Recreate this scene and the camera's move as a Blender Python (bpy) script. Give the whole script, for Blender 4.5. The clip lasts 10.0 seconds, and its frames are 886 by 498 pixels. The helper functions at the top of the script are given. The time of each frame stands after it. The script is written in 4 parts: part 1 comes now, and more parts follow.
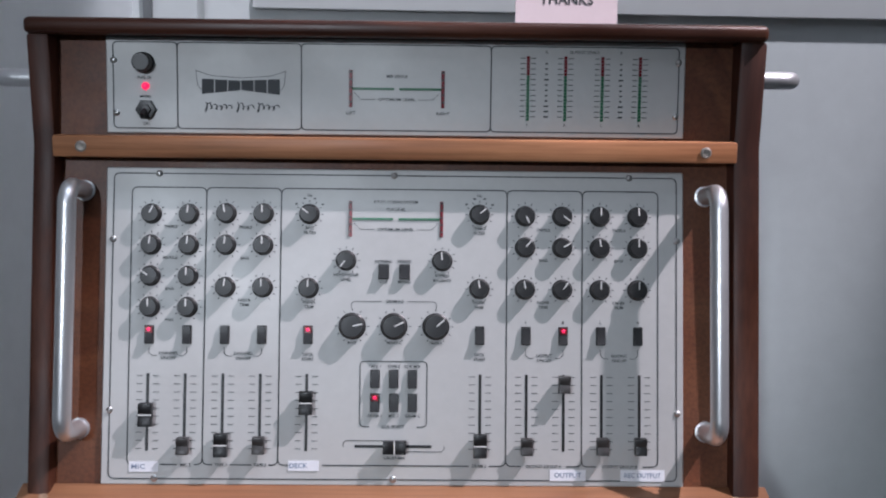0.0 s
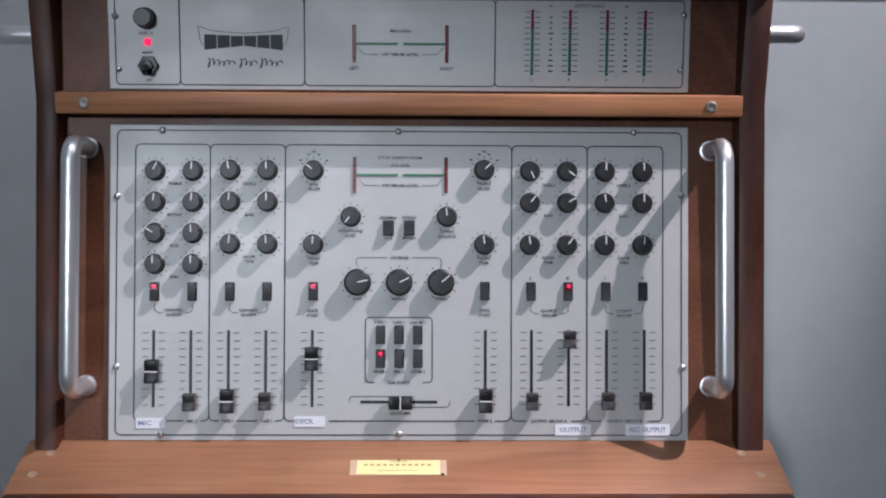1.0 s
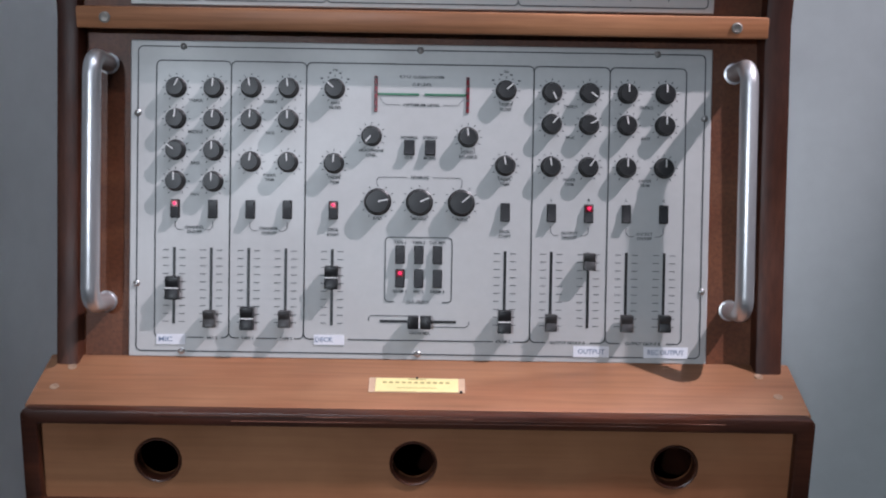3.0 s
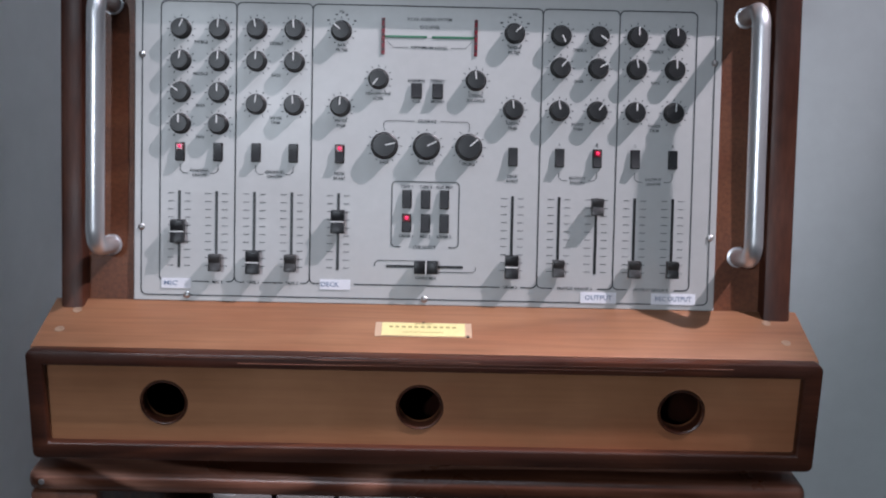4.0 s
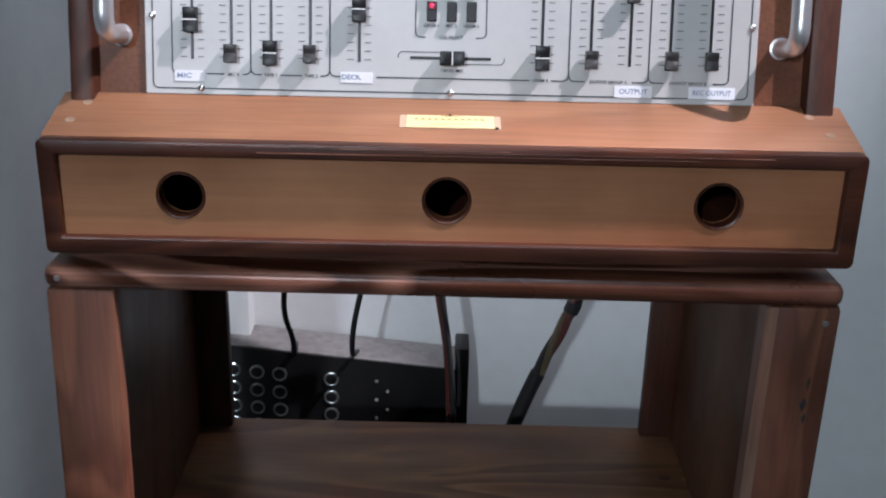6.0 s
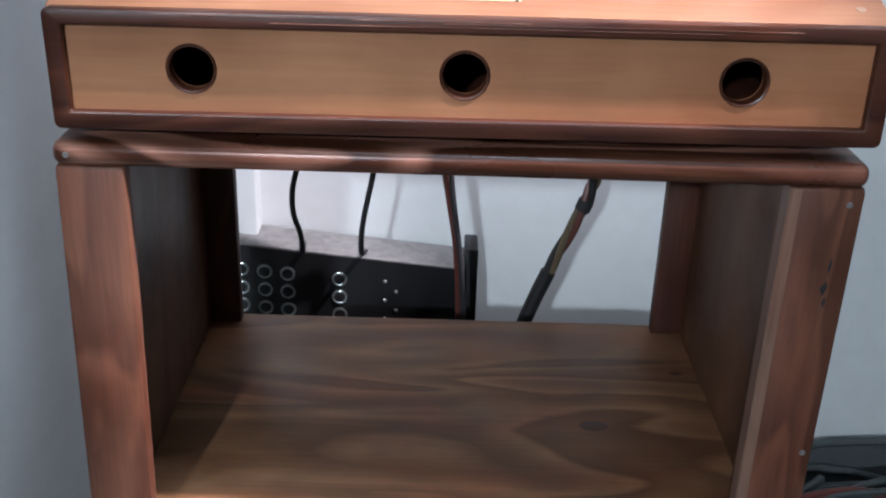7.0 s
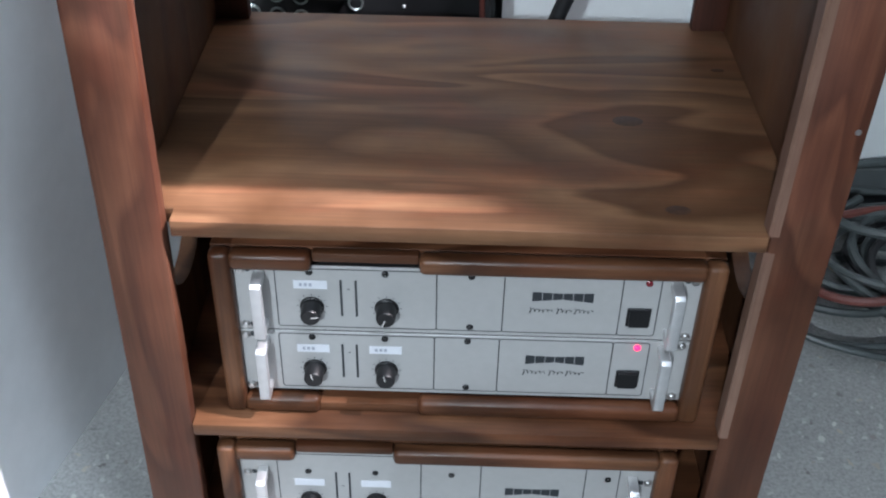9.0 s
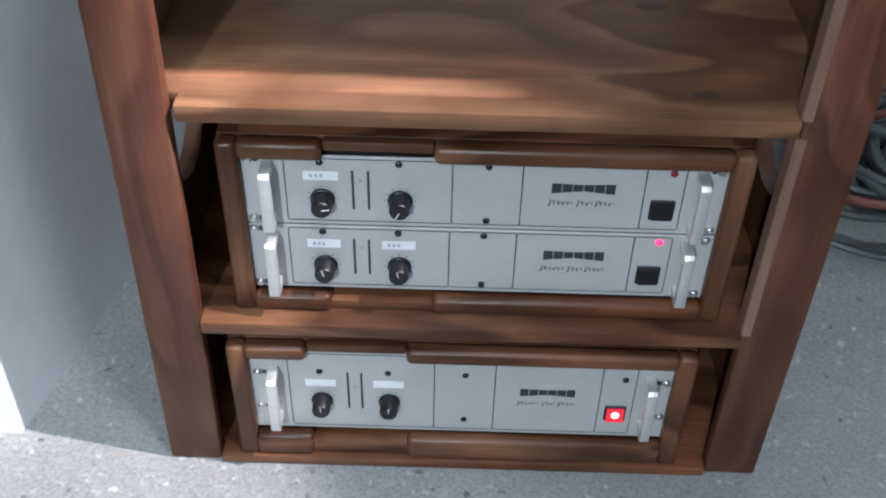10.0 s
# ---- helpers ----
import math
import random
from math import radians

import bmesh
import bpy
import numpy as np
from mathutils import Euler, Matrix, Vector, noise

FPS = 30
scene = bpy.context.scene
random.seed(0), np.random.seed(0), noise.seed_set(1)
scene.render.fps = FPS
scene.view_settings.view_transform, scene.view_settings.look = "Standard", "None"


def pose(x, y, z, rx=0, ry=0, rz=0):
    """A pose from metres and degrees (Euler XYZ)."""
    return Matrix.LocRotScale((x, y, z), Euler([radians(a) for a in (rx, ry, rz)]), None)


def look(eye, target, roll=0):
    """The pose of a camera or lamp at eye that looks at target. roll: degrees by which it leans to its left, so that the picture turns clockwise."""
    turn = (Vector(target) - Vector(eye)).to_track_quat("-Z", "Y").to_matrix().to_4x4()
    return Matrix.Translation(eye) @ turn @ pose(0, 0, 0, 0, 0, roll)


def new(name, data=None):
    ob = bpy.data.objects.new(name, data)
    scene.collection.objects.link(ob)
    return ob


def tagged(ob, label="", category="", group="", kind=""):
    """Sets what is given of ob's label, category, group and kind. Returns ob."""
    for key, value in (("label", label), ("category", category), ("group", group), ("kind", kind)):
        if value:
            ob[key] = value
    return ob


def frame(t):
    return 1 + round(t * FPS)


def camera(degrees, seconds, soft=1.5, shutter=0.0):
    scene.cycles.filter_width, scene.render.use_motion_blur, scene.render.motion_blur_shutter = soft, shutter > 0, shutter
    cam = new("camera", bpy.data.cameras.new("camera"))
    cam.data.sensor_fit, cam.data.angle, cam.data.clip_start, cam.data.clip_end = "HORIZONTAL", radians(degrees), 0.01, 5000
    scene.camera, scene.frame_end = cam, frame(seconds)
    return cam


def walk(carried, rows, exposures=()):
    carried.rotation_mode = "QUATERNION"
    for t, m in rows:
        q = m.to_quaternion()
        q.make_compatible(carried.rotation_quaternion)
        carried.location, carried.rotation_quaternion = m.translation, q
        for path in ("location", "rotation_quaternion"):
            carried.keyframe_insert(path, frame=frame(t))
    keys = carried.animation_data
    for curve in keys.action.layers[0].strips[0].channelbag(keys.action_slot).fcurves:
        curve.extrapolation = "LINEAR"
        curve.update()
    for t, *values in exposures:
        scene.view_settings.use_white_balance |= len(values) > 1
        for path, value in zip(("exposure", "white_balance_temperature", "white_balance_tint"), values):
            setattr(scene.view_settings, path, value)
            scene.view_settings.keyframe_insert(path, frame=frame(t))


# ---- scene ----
cam = camera(45.0, 10.0, soft=2.1)
PATH = [
    (0, (0.027, -0.867, 1.435), (0.064, 1.108, 1.12), 1.0),
    (0.5, (0.027, -0.867, 1.434), (0.061, 1.103, 1.085), 0.9),
    (1, (0.023, -0.868, 1.42), (0.06, 1.097, 1.053), 0.7),
    (1.5, (0.024, -0.87, 1.411), (0.05, 1.093, 1.029), 0.7),
    (2, (0.022, -0.871, 1.404), (0.043, 1.088, 1.003), 0.9),
    (2.5, (0.019, -0.874, 1.395), (0.037, 1.081, 0.973), 1.1),
    (4, (0.009, -0.873, 1.362), (0.028, 1.063, 0.861), 1.6),
    (4.5, (0.01, -0.873, 1.339), (0.023, 1.056, 0.813), 1.5),
    (5, (0.007, -0.871, 1.313), (0.018, 1.047, 0.746), 1.5),
    (5.5, (-0.001, -0.864, 1.289), (0.012, 1.034, 0.659), 1.5),
    (7, (-0.021, -0.856, 1.225), (-0.003, 0.964, 0.395), 1.9),
    (7.5, (-0.027, -0.856, 1.201), (-0.007, 0.93, 0.299), 1.9),
    (8, (-0.025, -0.847, 1.177), (-0.015, 0.887, 0.18), 1.7),
    (8.5, (-0.018, -0.833, 1.142), (-0.024, 0.835, 0.039), 1.5),
    (9, (-0.016, -0.82, 1.11), (-0.031, 0.774, -0.097), 1.3),
    (9.5, (-0.016, -0.813, 1.081), (-0.04, 0.725, -0.197), 1.1),
    (10, (-0.03, -0.811, 1.054), (-0.043, 0.7, -0.257), 1.3),
]
walk(cam, [(t, look(eye, target, roll)) for t, eye, target, roll in PATH],
     [(0.0, -0.38, 6100, 18), (2.5, -0.48, 6080, 18), (5.0, -0.48, 6050, 18), (6.2, 0.15, 6000, 16), (7.0, 0.74, 5950, 15), (8.0, 1.14, 5950, 14), (9.0, 1.12, 5980, 14), (10.0, 1.06, 6000, 14)])

# ---- light ----
world = bpy.data.worlds.new("world")
scene.world = world
world.use_nodes = True
world.node_tree.nodes["Background"].inputs[0].default_value = (0.75, 0.85, 1.0, 1)
world.node_tree.nodes["Background"].inputs[1].default_value = 0.2


def lamp(name, kind, eye, target, power, size, colour=(1, 1, 1), size_y=0.0, angle=60, edge=0.5):
    d = bpy.data.lights.new(name, kind)
    d.energy, d.color = power, colour
    if kind == "AREA":
        d.size = size
        if size_y:
            d.shape, d.size_y = "RECTANGLE", size_y
    else:
        d.shadow_soft_size = size
    if kind == "SPOT":
        d.spot_size, d.spot_blend = radians(angle), edge
    ob = new(name, d)
    ob.matrix_world = look(eye, target)
    return ob


lamp("gallery_spot", "SPOT", (2.15, -0.45, 4.1), (0.12, 0.25, 1.25), 1120, 0.04, (1.0, 0.91, 0.915), angle=13.2, edge=0.45)
# second unseen spot, added for the pool on the floor and the shelf strip
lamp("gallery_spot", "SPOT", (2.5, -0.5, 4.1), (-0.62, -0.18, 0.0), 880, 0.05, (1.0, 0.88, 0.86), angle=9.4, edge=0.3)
lamp("board_spot", "SPOT", (0.35, -0.30, 4.1), (0.22, 0.80, 2.60), 530, 0.06, (0.97, 0.97, 1.0), angle=42, edge=0.25)
lamp("front_spot", "SPOT", (-0.78, -3.2, 2.15), (-0.36, 0.1, 0.56), 190, 0.06, (0.88, 0.98, 1.0), angle=40)
# added fill with no known fixture: brightens the left floor and partition
lamp("floor_fill", "SPOT", (0.60, -0.9, 4.1), (-0.55, 0.18, 0.0), 150, 0.22, (0.82, 0.93, 1.0), angle=19, edge=0.8)
# soft fills added below the ceiling for ambient light, no fixtures known
lamp("ceiling_fill", "AREA", (-0.4, -1.2, 4.1), (-0.4, -0.5, 0), 9, 1.2, (0.80, 0.91, 1.0), 0.6)
lamp("ceiling_fill", "AREA", (0.2, -3.2, 4.1), (0.0, -1.6, 0), 13, 1.2, (0.80, 0.91, 1.0), 0.6)
lamp("ceiling_fill", "AREA", (2.2, -2.4, 4.1), (1.2, -1.2, 0), 5, 1.2, (0.80, 0.91, 1.0), 0.6)


# ---- materials ----
def material(name, rough=0.5, metal=0.0):
    m = bpy.data.materials.new(name)
    m.use_nodes = True
    t = m.node_tree
    b = t.nodes["Principled BSDF"]
    b.inputs["Roughness"].default_value, b.inputs["Metallic"].default_value = rough, metal
    return m, t, b


def node(t, kind, **values):
    n = t.nodes.new(kind)
    for k, v in values.items():
        if k in ("noise_dimensions", "operation", "feature", "blend_type", "data_type"):
            setattr(n, k, v)
        else:
            n.inputs[k.replace("_", " ")].default_value = v
    return n


def ramp(t, source, stops):
    r = t.nodes.new("ShaderNodeValToRGB")
    e = r.color_ramp.elements
    while len(e) < len(stops):
        e.new(0.5)
    for el, (p, c) in zip(e, stops):
        el.position, el.color = p, (*c, 1)
    t.links.new(source, r.inputs[0])
    return r.outputs[0]


def blend(t, fac, a, b, kind="MIX"):
    n = t.nodes.new("ShaderNodeMix")
    n.data_type, n.blend_type = "RGBA", kind
    for value, i in ((fac, 0), (a, 6), (b, 7)):
        if isinstance(value, (int, float)):
            n.inputs[i].default_value = value
        elif isinstance(value, tuple):
            n.inputs[i].default_value = (*value, 1)
        else:
            t.links.new(value, n.inputs[i])
    return n.outputs[2]


def bump(t, b, source, strength, distance=0.001):
    n = node(t, "ShaderNodeBump", Strength=strength, Distance=distance)
    t.links.new(source, n.inputs["Height"])
    t.links.new(n.outputs[0], b.inputs["Normal"])


def wood(name, axis, dark, mid, light, rough=0.46, rings=5.0, spread=2.6, wear=0.55, swirl=0.4, streaks=0.6):
    """Stained board, grain along the axis 0, 1 or 2."""
    m, t, b = material(name, rough)
    b.inputs["Specular IOR Level"].default_value = 0.35
    co = t.nodes.new("ShaderNodeTexCoord")
    inf = t.nodes.new("ShaderNodeObjectInfo")
    add = node(t, "ShaderNodeVectorMath", operation="MULTIPLY_ADD")
    t.links.new(inf.outputs["Random"], add.inputs[0])
    add.inputs[1].default_value = (3.7, 5.1, 2.3)
    t.links.new(co.outputs["Object"], add.inputs[2])
    mp = t.nodes.new("ShaderNodeMapping")
    sc = [spread * 2.4] * 3
    sc[axis] = spread * 0.55
    mp.inputs["Scale"].default_value = sc
    t.links.new(add.outputs[0], mp.inputs["Vector"])
    low = node(t, "ShaderNodeTexNoise", Scale=1.0, Detail=1.5, Roughness=0.4, Distortion=swirl)
    t.links.new(mp.outputs[0], low.inputs["Vector"])
    mul = node(t, "ShaderNodeMath", operation="MULTIPLY")
    t.links.new(low.outputs[0], mul.inputs[0])
    mul.inputs[1].default_value = rings
    fr = node(t, "ShaderNodeMath", operation="FRACT")
    t.links.new(mul.outputs[0], fr.inputs[0])
    mp2 = t.nodes.new("ShaderNodeMapping")
    sc2 = [260.0] * 3
    sc2[axis] = 9.0
    mp2.inputs["Scale"].default_value = sc2
    t.links.new(add.outputs[0], mp2.inputs["Vector"])
    fine = node(t, "ShaderNodeTexNoise", Scale=1.0, Detail=3.0, Roughness=0.6)
    t.links.new(mp2.outputs[0], fine.inputs["Vector"])
    big = node(t, "ShaderNodeTexNoise", Scale=7.0, Detail=4.0, Roughness=0.6)
    t.links.new(add.outputs[0], big.inputs["Vector"])
    shade = tuple((p * 0.6 + q * 0.4) for p, q in zip(dark, mid))
    grain = ramp(t, fr.outputs[0], [(0.0, light), (0.08, light), (0.45, mid), (0.80, shade), (0.97, light)])
    streak = ramp(t, fine.outputs[0], [(0.3, (0.52, 0.47, 0.44)), (0.62, (1.1, 1.1, 1.1))])
    col = blend(t, streaks, grain, streak, "MULTIPLY")
    blot = ramp(t, big.outputs[0], [(0.35, (0.6, 0.55, 0.5)), (0.62, (1.1, 1.08, 1.05))])
    col = blend(t, wear, col, blot, "MULTIPLY")
    patch = node(t, "ShaderNodeTexNoise", Scale=1.0, Detail=3.0, Roughness=0.55, Distortion=0.6)
    mp3 = t.nodes.new("ShaderNodeMapping")
    sc3 = [13.0] * 3
    sc3[axis] = 4.0
    mp3.inputs["Scale"].default_value, mp3.inputs["Location"].default_value = sc3, (3.1, 1.7, 8.2)
    t.links.new(add.outputs[0], mp3.inputs["Vector"])
    t.links.new(mp3.outputs[0], patch.inputs["Vector"])
    hue = ramp(t, patch.outputs[0], [(0.36, (1.16, 0.90, 0.82)), (0.5, (0.92, 0.90, 0.86)), (0.64, (1.12, 1.16, 1.10))])
    col = blend(t, wear * 0.85, col, hue, "MULTIPLY")
    t.links.new(col, b.inputs["Base Color"])
    rg = ramp(t, big.outputs[0], [(0.3, (rough * 0.8,) * 3), (0.7, (rough * 1.35,) * 3)])
    t.links.new(rg, b.inputs["Roughness"])
    bump(t, b, fine.outputs[0], 0.15, 0.0005)
    return m


DARK = [(0.032, 0.0105, 0.006), (0.048, 0.0155, 0.0085), (0.066, 0.022, 0.0115)]
WOOD_X = wood("dark_wood_x", 0, *DARK, rough=0.34, rings=9)
WOOD_Y = wood("dark_wood_y", 1, *DARK)
WOOD_Z = wood("dark_wood_z", 2, *DARK, rings=9)
WOOD_STILE = wood("stained_stile", 2, (0.062, 0.023, 0.0132), (0.086, 0.0335, 0.019), (0.118, 0.048, 0.027), spread=3.8, rings=6, swirl=1.0, streaks=0.4, wear=0.6)
WOOD_SIDE = wood("stained_side", 2, (0.060, 0.024, 0.011), (0.090, 0.038, 0.0165), (0.120, 0.054, 0.024), rings=6, streaks=0.4)
# pale streaks: wear, with the front edge's highlight put into the colour
WOOD_STREAKED = wood("streaked_top_board", 0, (0.040, 0.0135, 0.0075), (0.075, 0.027, 0.015), (0.26, 0.125, 0.09), rough=0.3, rings=6, spread=5.0, wear=0.8, streaks=0.7)
WOOD_PALE = wood("rubbed_lit_edge", 2, (0.16, 0.092, 0.066), (0.205, 0.122, 0.09), (0.25, 0.152, 0.114), rings=4, wear=0.5, streaks=0.4)
WOOD_SHELF = wood("stained_shelf", 0, (0.084, 0.038, 0.018), (0.145, 0.072, 0.036), (0.208, 0.110, 0.057), rings=4.5, spread=3.3, rough=0.5, swirl=1.3, streaks=0.35, wear=0.8)
WOOD_PLANK = wood("brown_plank", 0, (0.215, 0.098, 0.050), (0.255, 0.120, 0.062), (0.29, 0.140, 0.074), rings=4, wear=0.35, streaks=0.4)
WOOD_DRAWER = wood("drawer_ply", 0, (0.265, 0.116, 0.055), (0.312, 0.141, 0.067), (0.345, 0.164, 0.081), rings=1.2, wear=0.45, streaks=0.2)
WOOD_BATTEN = wood("batten_wood", 0, (0.31, 0.135, 0.062), (0.36, 0.162, 0.075), (0.41, 0.19, 0.09), rings=4, wear=0.3)
WOOD_BACK = wood("red_brown_board", 2, (0.092, 0.031, 0.0135), (0.118, 0.041, 0.018), (0.148, 0.054, 0.024), rings=5)
WOOD_CASE = wood("case_wood", 0, (0.046, 0.018, 0.0085), (0.092, 0.0385, 0.0185), (0.165, 0.074, 0.037), rings=8, rough=0.38, wear=0.75)
WOOD_CASE_Z = wood("case_wood_z", 2, (0.046, 0.018, 0.0085), (0.092, 0.0385, 0.0185), (0.165, 0.074, 0.037), rings=8, rough=0.38, wear=0.75)


def plain(name, colour, rough=0.5, metal=0.0, vary=0.12, scale=40.0, relief=0.0, emit=0.0):
    m, t, b = material(name, rough, metal)
    co = t.nodes.new("ShaderNodeTexCoord")
    n = node(t, "ShaderNodeTexNoise", Scale=scale, Detail=4.0, Roughness=0.6)
    n2 = node(t, "ShaderNodeTexNoise", Scale=scale * 0.09, Detail=3.0, Roughness=0.55)
    t.links.new(co.outputs["Object"], n.inputs["Vector"])
    t.links.new(co.outputs["Object"], n2.inputs["Vector"])
    k = 1 - vary
    c1 = ramp(t, n.outputs[0], [(0.3, tuple(c * k for c in colour)), (0.7, colour)])
    c2 = ramp(t, n2.outputs[0], [(0.35, (1 - vary * 0.8,) * 3), (0.65, (1, 1, 1))])
    t.links.new(blend(t, 1.0, c1, c2, "MULTIPLY"), b.inputs["Base Color"])
    r1 = ramp(t, n2.outputs[0], [(0.3, (rough * 0.85,) * 3), (0.7, (min(1, rough * 1.2),) * 3)])
    t.links.new(r1, b.inputs["Roughness"])
    if relief:
        bump(t, b, n.outputs[0], relief, 0.001)
    if emit:
        b.inputs["Emission Color"].default_value = (*colour, 1)
        b.inputs["Emission Strength"].default_value = emit
    return m


SILVER = plain("silver_panel", (0.47, 0.47, 0.46), 0.5, 0.25, 0.05, 90)
ALU = plain("brushed_aluminium", (0.80, 0.80, 0.80), 0.45, 0.75, 0.1, 60)
CHROME = plain("polished_tube", (0.80, 0.80, 0.81), 0.36, 0.85, 0.08, 30)
STEEL = plain("screw_steel", (0.62, 0.61, 0.6), 0.3, 0.9, 0.15, 200)
WASHER = plain("dull_washer", (0.40, 0.36, 0.32), 0.5, 0.5, 0.3, 200)
BLACK = plain("black_plastic", (0.008, 0.008, 0.009), 0.42, 0, 0.3, 120)
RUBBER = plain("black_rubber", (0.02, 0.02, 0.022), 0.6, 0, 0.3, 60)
INK = plain("black_print", (0.03, 0.035, 0.04), 0.55, 0, 0.1, 60)
GREYCAP = plain("dark_grey_plastic", (0.045, 0.043, 0.042), 0.42, 0, 0.25, 120)
WHITE = plain("white_line", (0.75, 0.75, 0.73), 0.5, 0, 0.05, 60)
PAPER = plain("white_label", (0.74, 0.76, 0.80), 0.6, 0, 0.08, 80)
PINK = plain("pink_paper", (0.78, 0.66, 0.68), 0.7, 0, 0.05, 50)
BRASS = plain("yellow_plate", (0.80, 0.70, 0.33), 0.4, 0.1, 0.1, 80)
DULL = plain("dull_socket_metal", (0.48, 0.52, 0.50), 0.3, 0.9, 0.3, 150)
PEN = plain("blue_pen", (0.22, 0.28, 0.39), 0.6)
PLATE_INK = plain("plate_print", (0.33, 0.28, 0.10), 0.6)
PALE_BRASS = plain("pale_brass", (0.40, 0.27, 0.18), 0.5, 0.35, 0.2, 200)
FAINT = plain("faint_print", (0.4, 0.43, 0.5), 0.6)
KNOT = plain("wood_knot", (0.075, 0.034, 0.018), 0.5, 0, 0.5, 160)
TAPE = plain("clear_tape", (0.52, 0.36, 0.24), 0.25, 0, 0.1, 80)
LED = plain("red_led", (1.0, 0.02, 0.10), 0.3, 0, 0, 10, emit=1.35)
LED_DARK = plain("red_lens", (0.21, 0.014, 0.026), 0.25, 0, 0.1, 10)
GREEN = plain("green_lens", (0.02, 0.16, 0.075), 0.3, 0, 0.2, 300)
LIT = plain("lit_red_switch", (0.75, 0.02, 0.035), 0.3, 0, 0, 10, emit=0.28)
GLOW = plain("lit_switch_core", (1.0, 0.45, 0.42), 0.3, 0, 0, 10, emit=2.0)
WALL = plain("painted_wall", (0.60, 0.625, 0.62), 0.75, 0, 0.06, 25, 0.12)
WALL_GREY = plain("grey_partition", (0.80, 0.83, 0.84), 0.6, 0, 0.06, 25, 0.08)
BOARD = plain("white_board", (0.78, 0.79, 0.78), 0.5, 0, 0.03, 20)
CEIL = plain("ceiling_paint", (0.7, 0.7, 0.7), 0.85, 0, 0.05, 20)
SKIRT = plain("grey_skirting", (0.075, 0.085, 0.088), 0.5, 0, 0.2, 20)
STRIP_GREY = plain("grey_strip", (0.2, 0.21, 0.215), 0.5, 0, 0.1, 20)
DUST = plain("dusty_top", (0.2, 0.195, 0.19), 0.9, 0, 0.35, 60, 0.3)
CABLE = plain("grey_cable", (0.06, 0.072, 0.072), 0.5, 0, 0.3, 50)
CABLE_RED = plain("red_brown_cable", (0.14, 0.04, 0.03), 0.45, 0, 0.3, 80)
CABLE_TAN = plain("tan_cable", (0.16, 0.12, 0.07), 0.5, 0, 0.3, 80)


def terrazzo():
    m, t, b = material("speckled_floor", 0.42)
    co = t.nodes.new("ShaderNodeTexCoord")
    base = node(t, "ShaderNodeTexNoise", Scale=3.0, Detail=6.0, Roughness=0.65)
    grit = node(t, "ShaderNodeTexNoise", Scale=190.0, Detail=3.0, Roughness=0.7)
    v1 = node(t, "ShaderNodeTexVoronoi", Scale=78.0, Randomness=1.0)
    v2 = node(t, "ShaderNodeTexVoronoi", Scale=34.0, Randomness=1.0)
    shift = node(t, "ShaderNodeTexNoise", Scale=70.0, Detail=2.0, Roughness=0.6)
    warp = node(t, "ShaderNodeVectorMath", operation="MULTIPLY_ADD")
    t.links.new(co.outputs["Object"], shift.inputs["Vector"])
    t.links.new(shift.outputs["Color"], warp.inputs[0])
    warp.inputs[1].default_value = (0.022, 0.022, 0.022)
    t.links.new(co.outputs["Object"], warp.inputs[2])
    for n in (base, grit):
        t.links.new(co.outputs["Object"], n.inputs["Vector"])
    for n in (v1, v2):
        t.links.new(warp.outputs[0], n.inputs["Vector"])
    col = ramp(t, base.outputs[0], [(0.3, (0.22, 0.225, 0.22)), (0.7, (0.33, 0.335, 0.325))])
    g = ramp(t, grit.outputs[0], [(0.36, (0.55, 0.55, 0.55)), (0.6, (1.15, 1.15, 1.13))])
    col = blend(t, 0.6, col, g, "MULTIPLY")
    hue = ramp(t, v1.outputs["Color"], [(0.0, (0.10, 0.10, 0.10)), (0.22, (0.27, 0.28, 0.27)), (0.7, (0.31, 0.32, 0.31)), (0.86, (0.40, 0.40, 0.38)), (1.0, (0.52, 0.51, 0.48))])
    inside = ramp(t, v1.outputs["Distance"], [(0.25, (1, 1, 1)), (0.36, (0, 0, 0))])
    col = blend(t, inside, col, hue)
    chip = ramp(t, v2.outputs["Distance"], [(0.12, (1, 1, 1)), (0.17, (0, 0, 0))])
    tone = ramp(t, v2.outputs["Color"], [(0.0, (0.08, 0.08, 0.08)), (0.35, (0.2, 0.19, 0.18)), (0.7, (0.32, 0.29, 0.24)), (1.0, (0.44, 0.42, 0.37))])
    col = blend(t, chip, col, tone)
    t.links.new(col, b.inputs["Base Color"])
    bump(t, b, grit.outputs[0], 0.12, 0.0006)
    return m


FLOOR = terrazzo()


# ---- mesh helpers ----
def mesh_of(bm, name, mat, smooth=True):
    me = bpy.data.meshes.new(name)
    bm.normal_update()
    bm.to_mesh(me)
    bm.free()
    for mm in mat if isinstance(mat, (list, tuple)) else [mat]:
        me.materials.append(mm)
    if smooth:
        for p in me.polygons:
            p.use_smooth = True
        me.set_sharp_from_angle(angle=radians(35))
    return me


def part(name, bm, mat, parent=None, label="", at=None, smooth=True):
    me = bm if isinstance(bm, bpy.types.Mesh) else mesh_of(bm, name, mat, smooth)
    ob = new(name, me)
    ob.parent = parent
    if at is not None:
        ob.matrix_basis = at
    if label:
        ob["label"] = label
    return ob


def thing(name, at, label, category, group="", kind=""):
    ob = new(name)
    ob.empty_display_size = 0.05
    ob.matrix_basis = at
    return tagged(ob, label, category, group, kind)


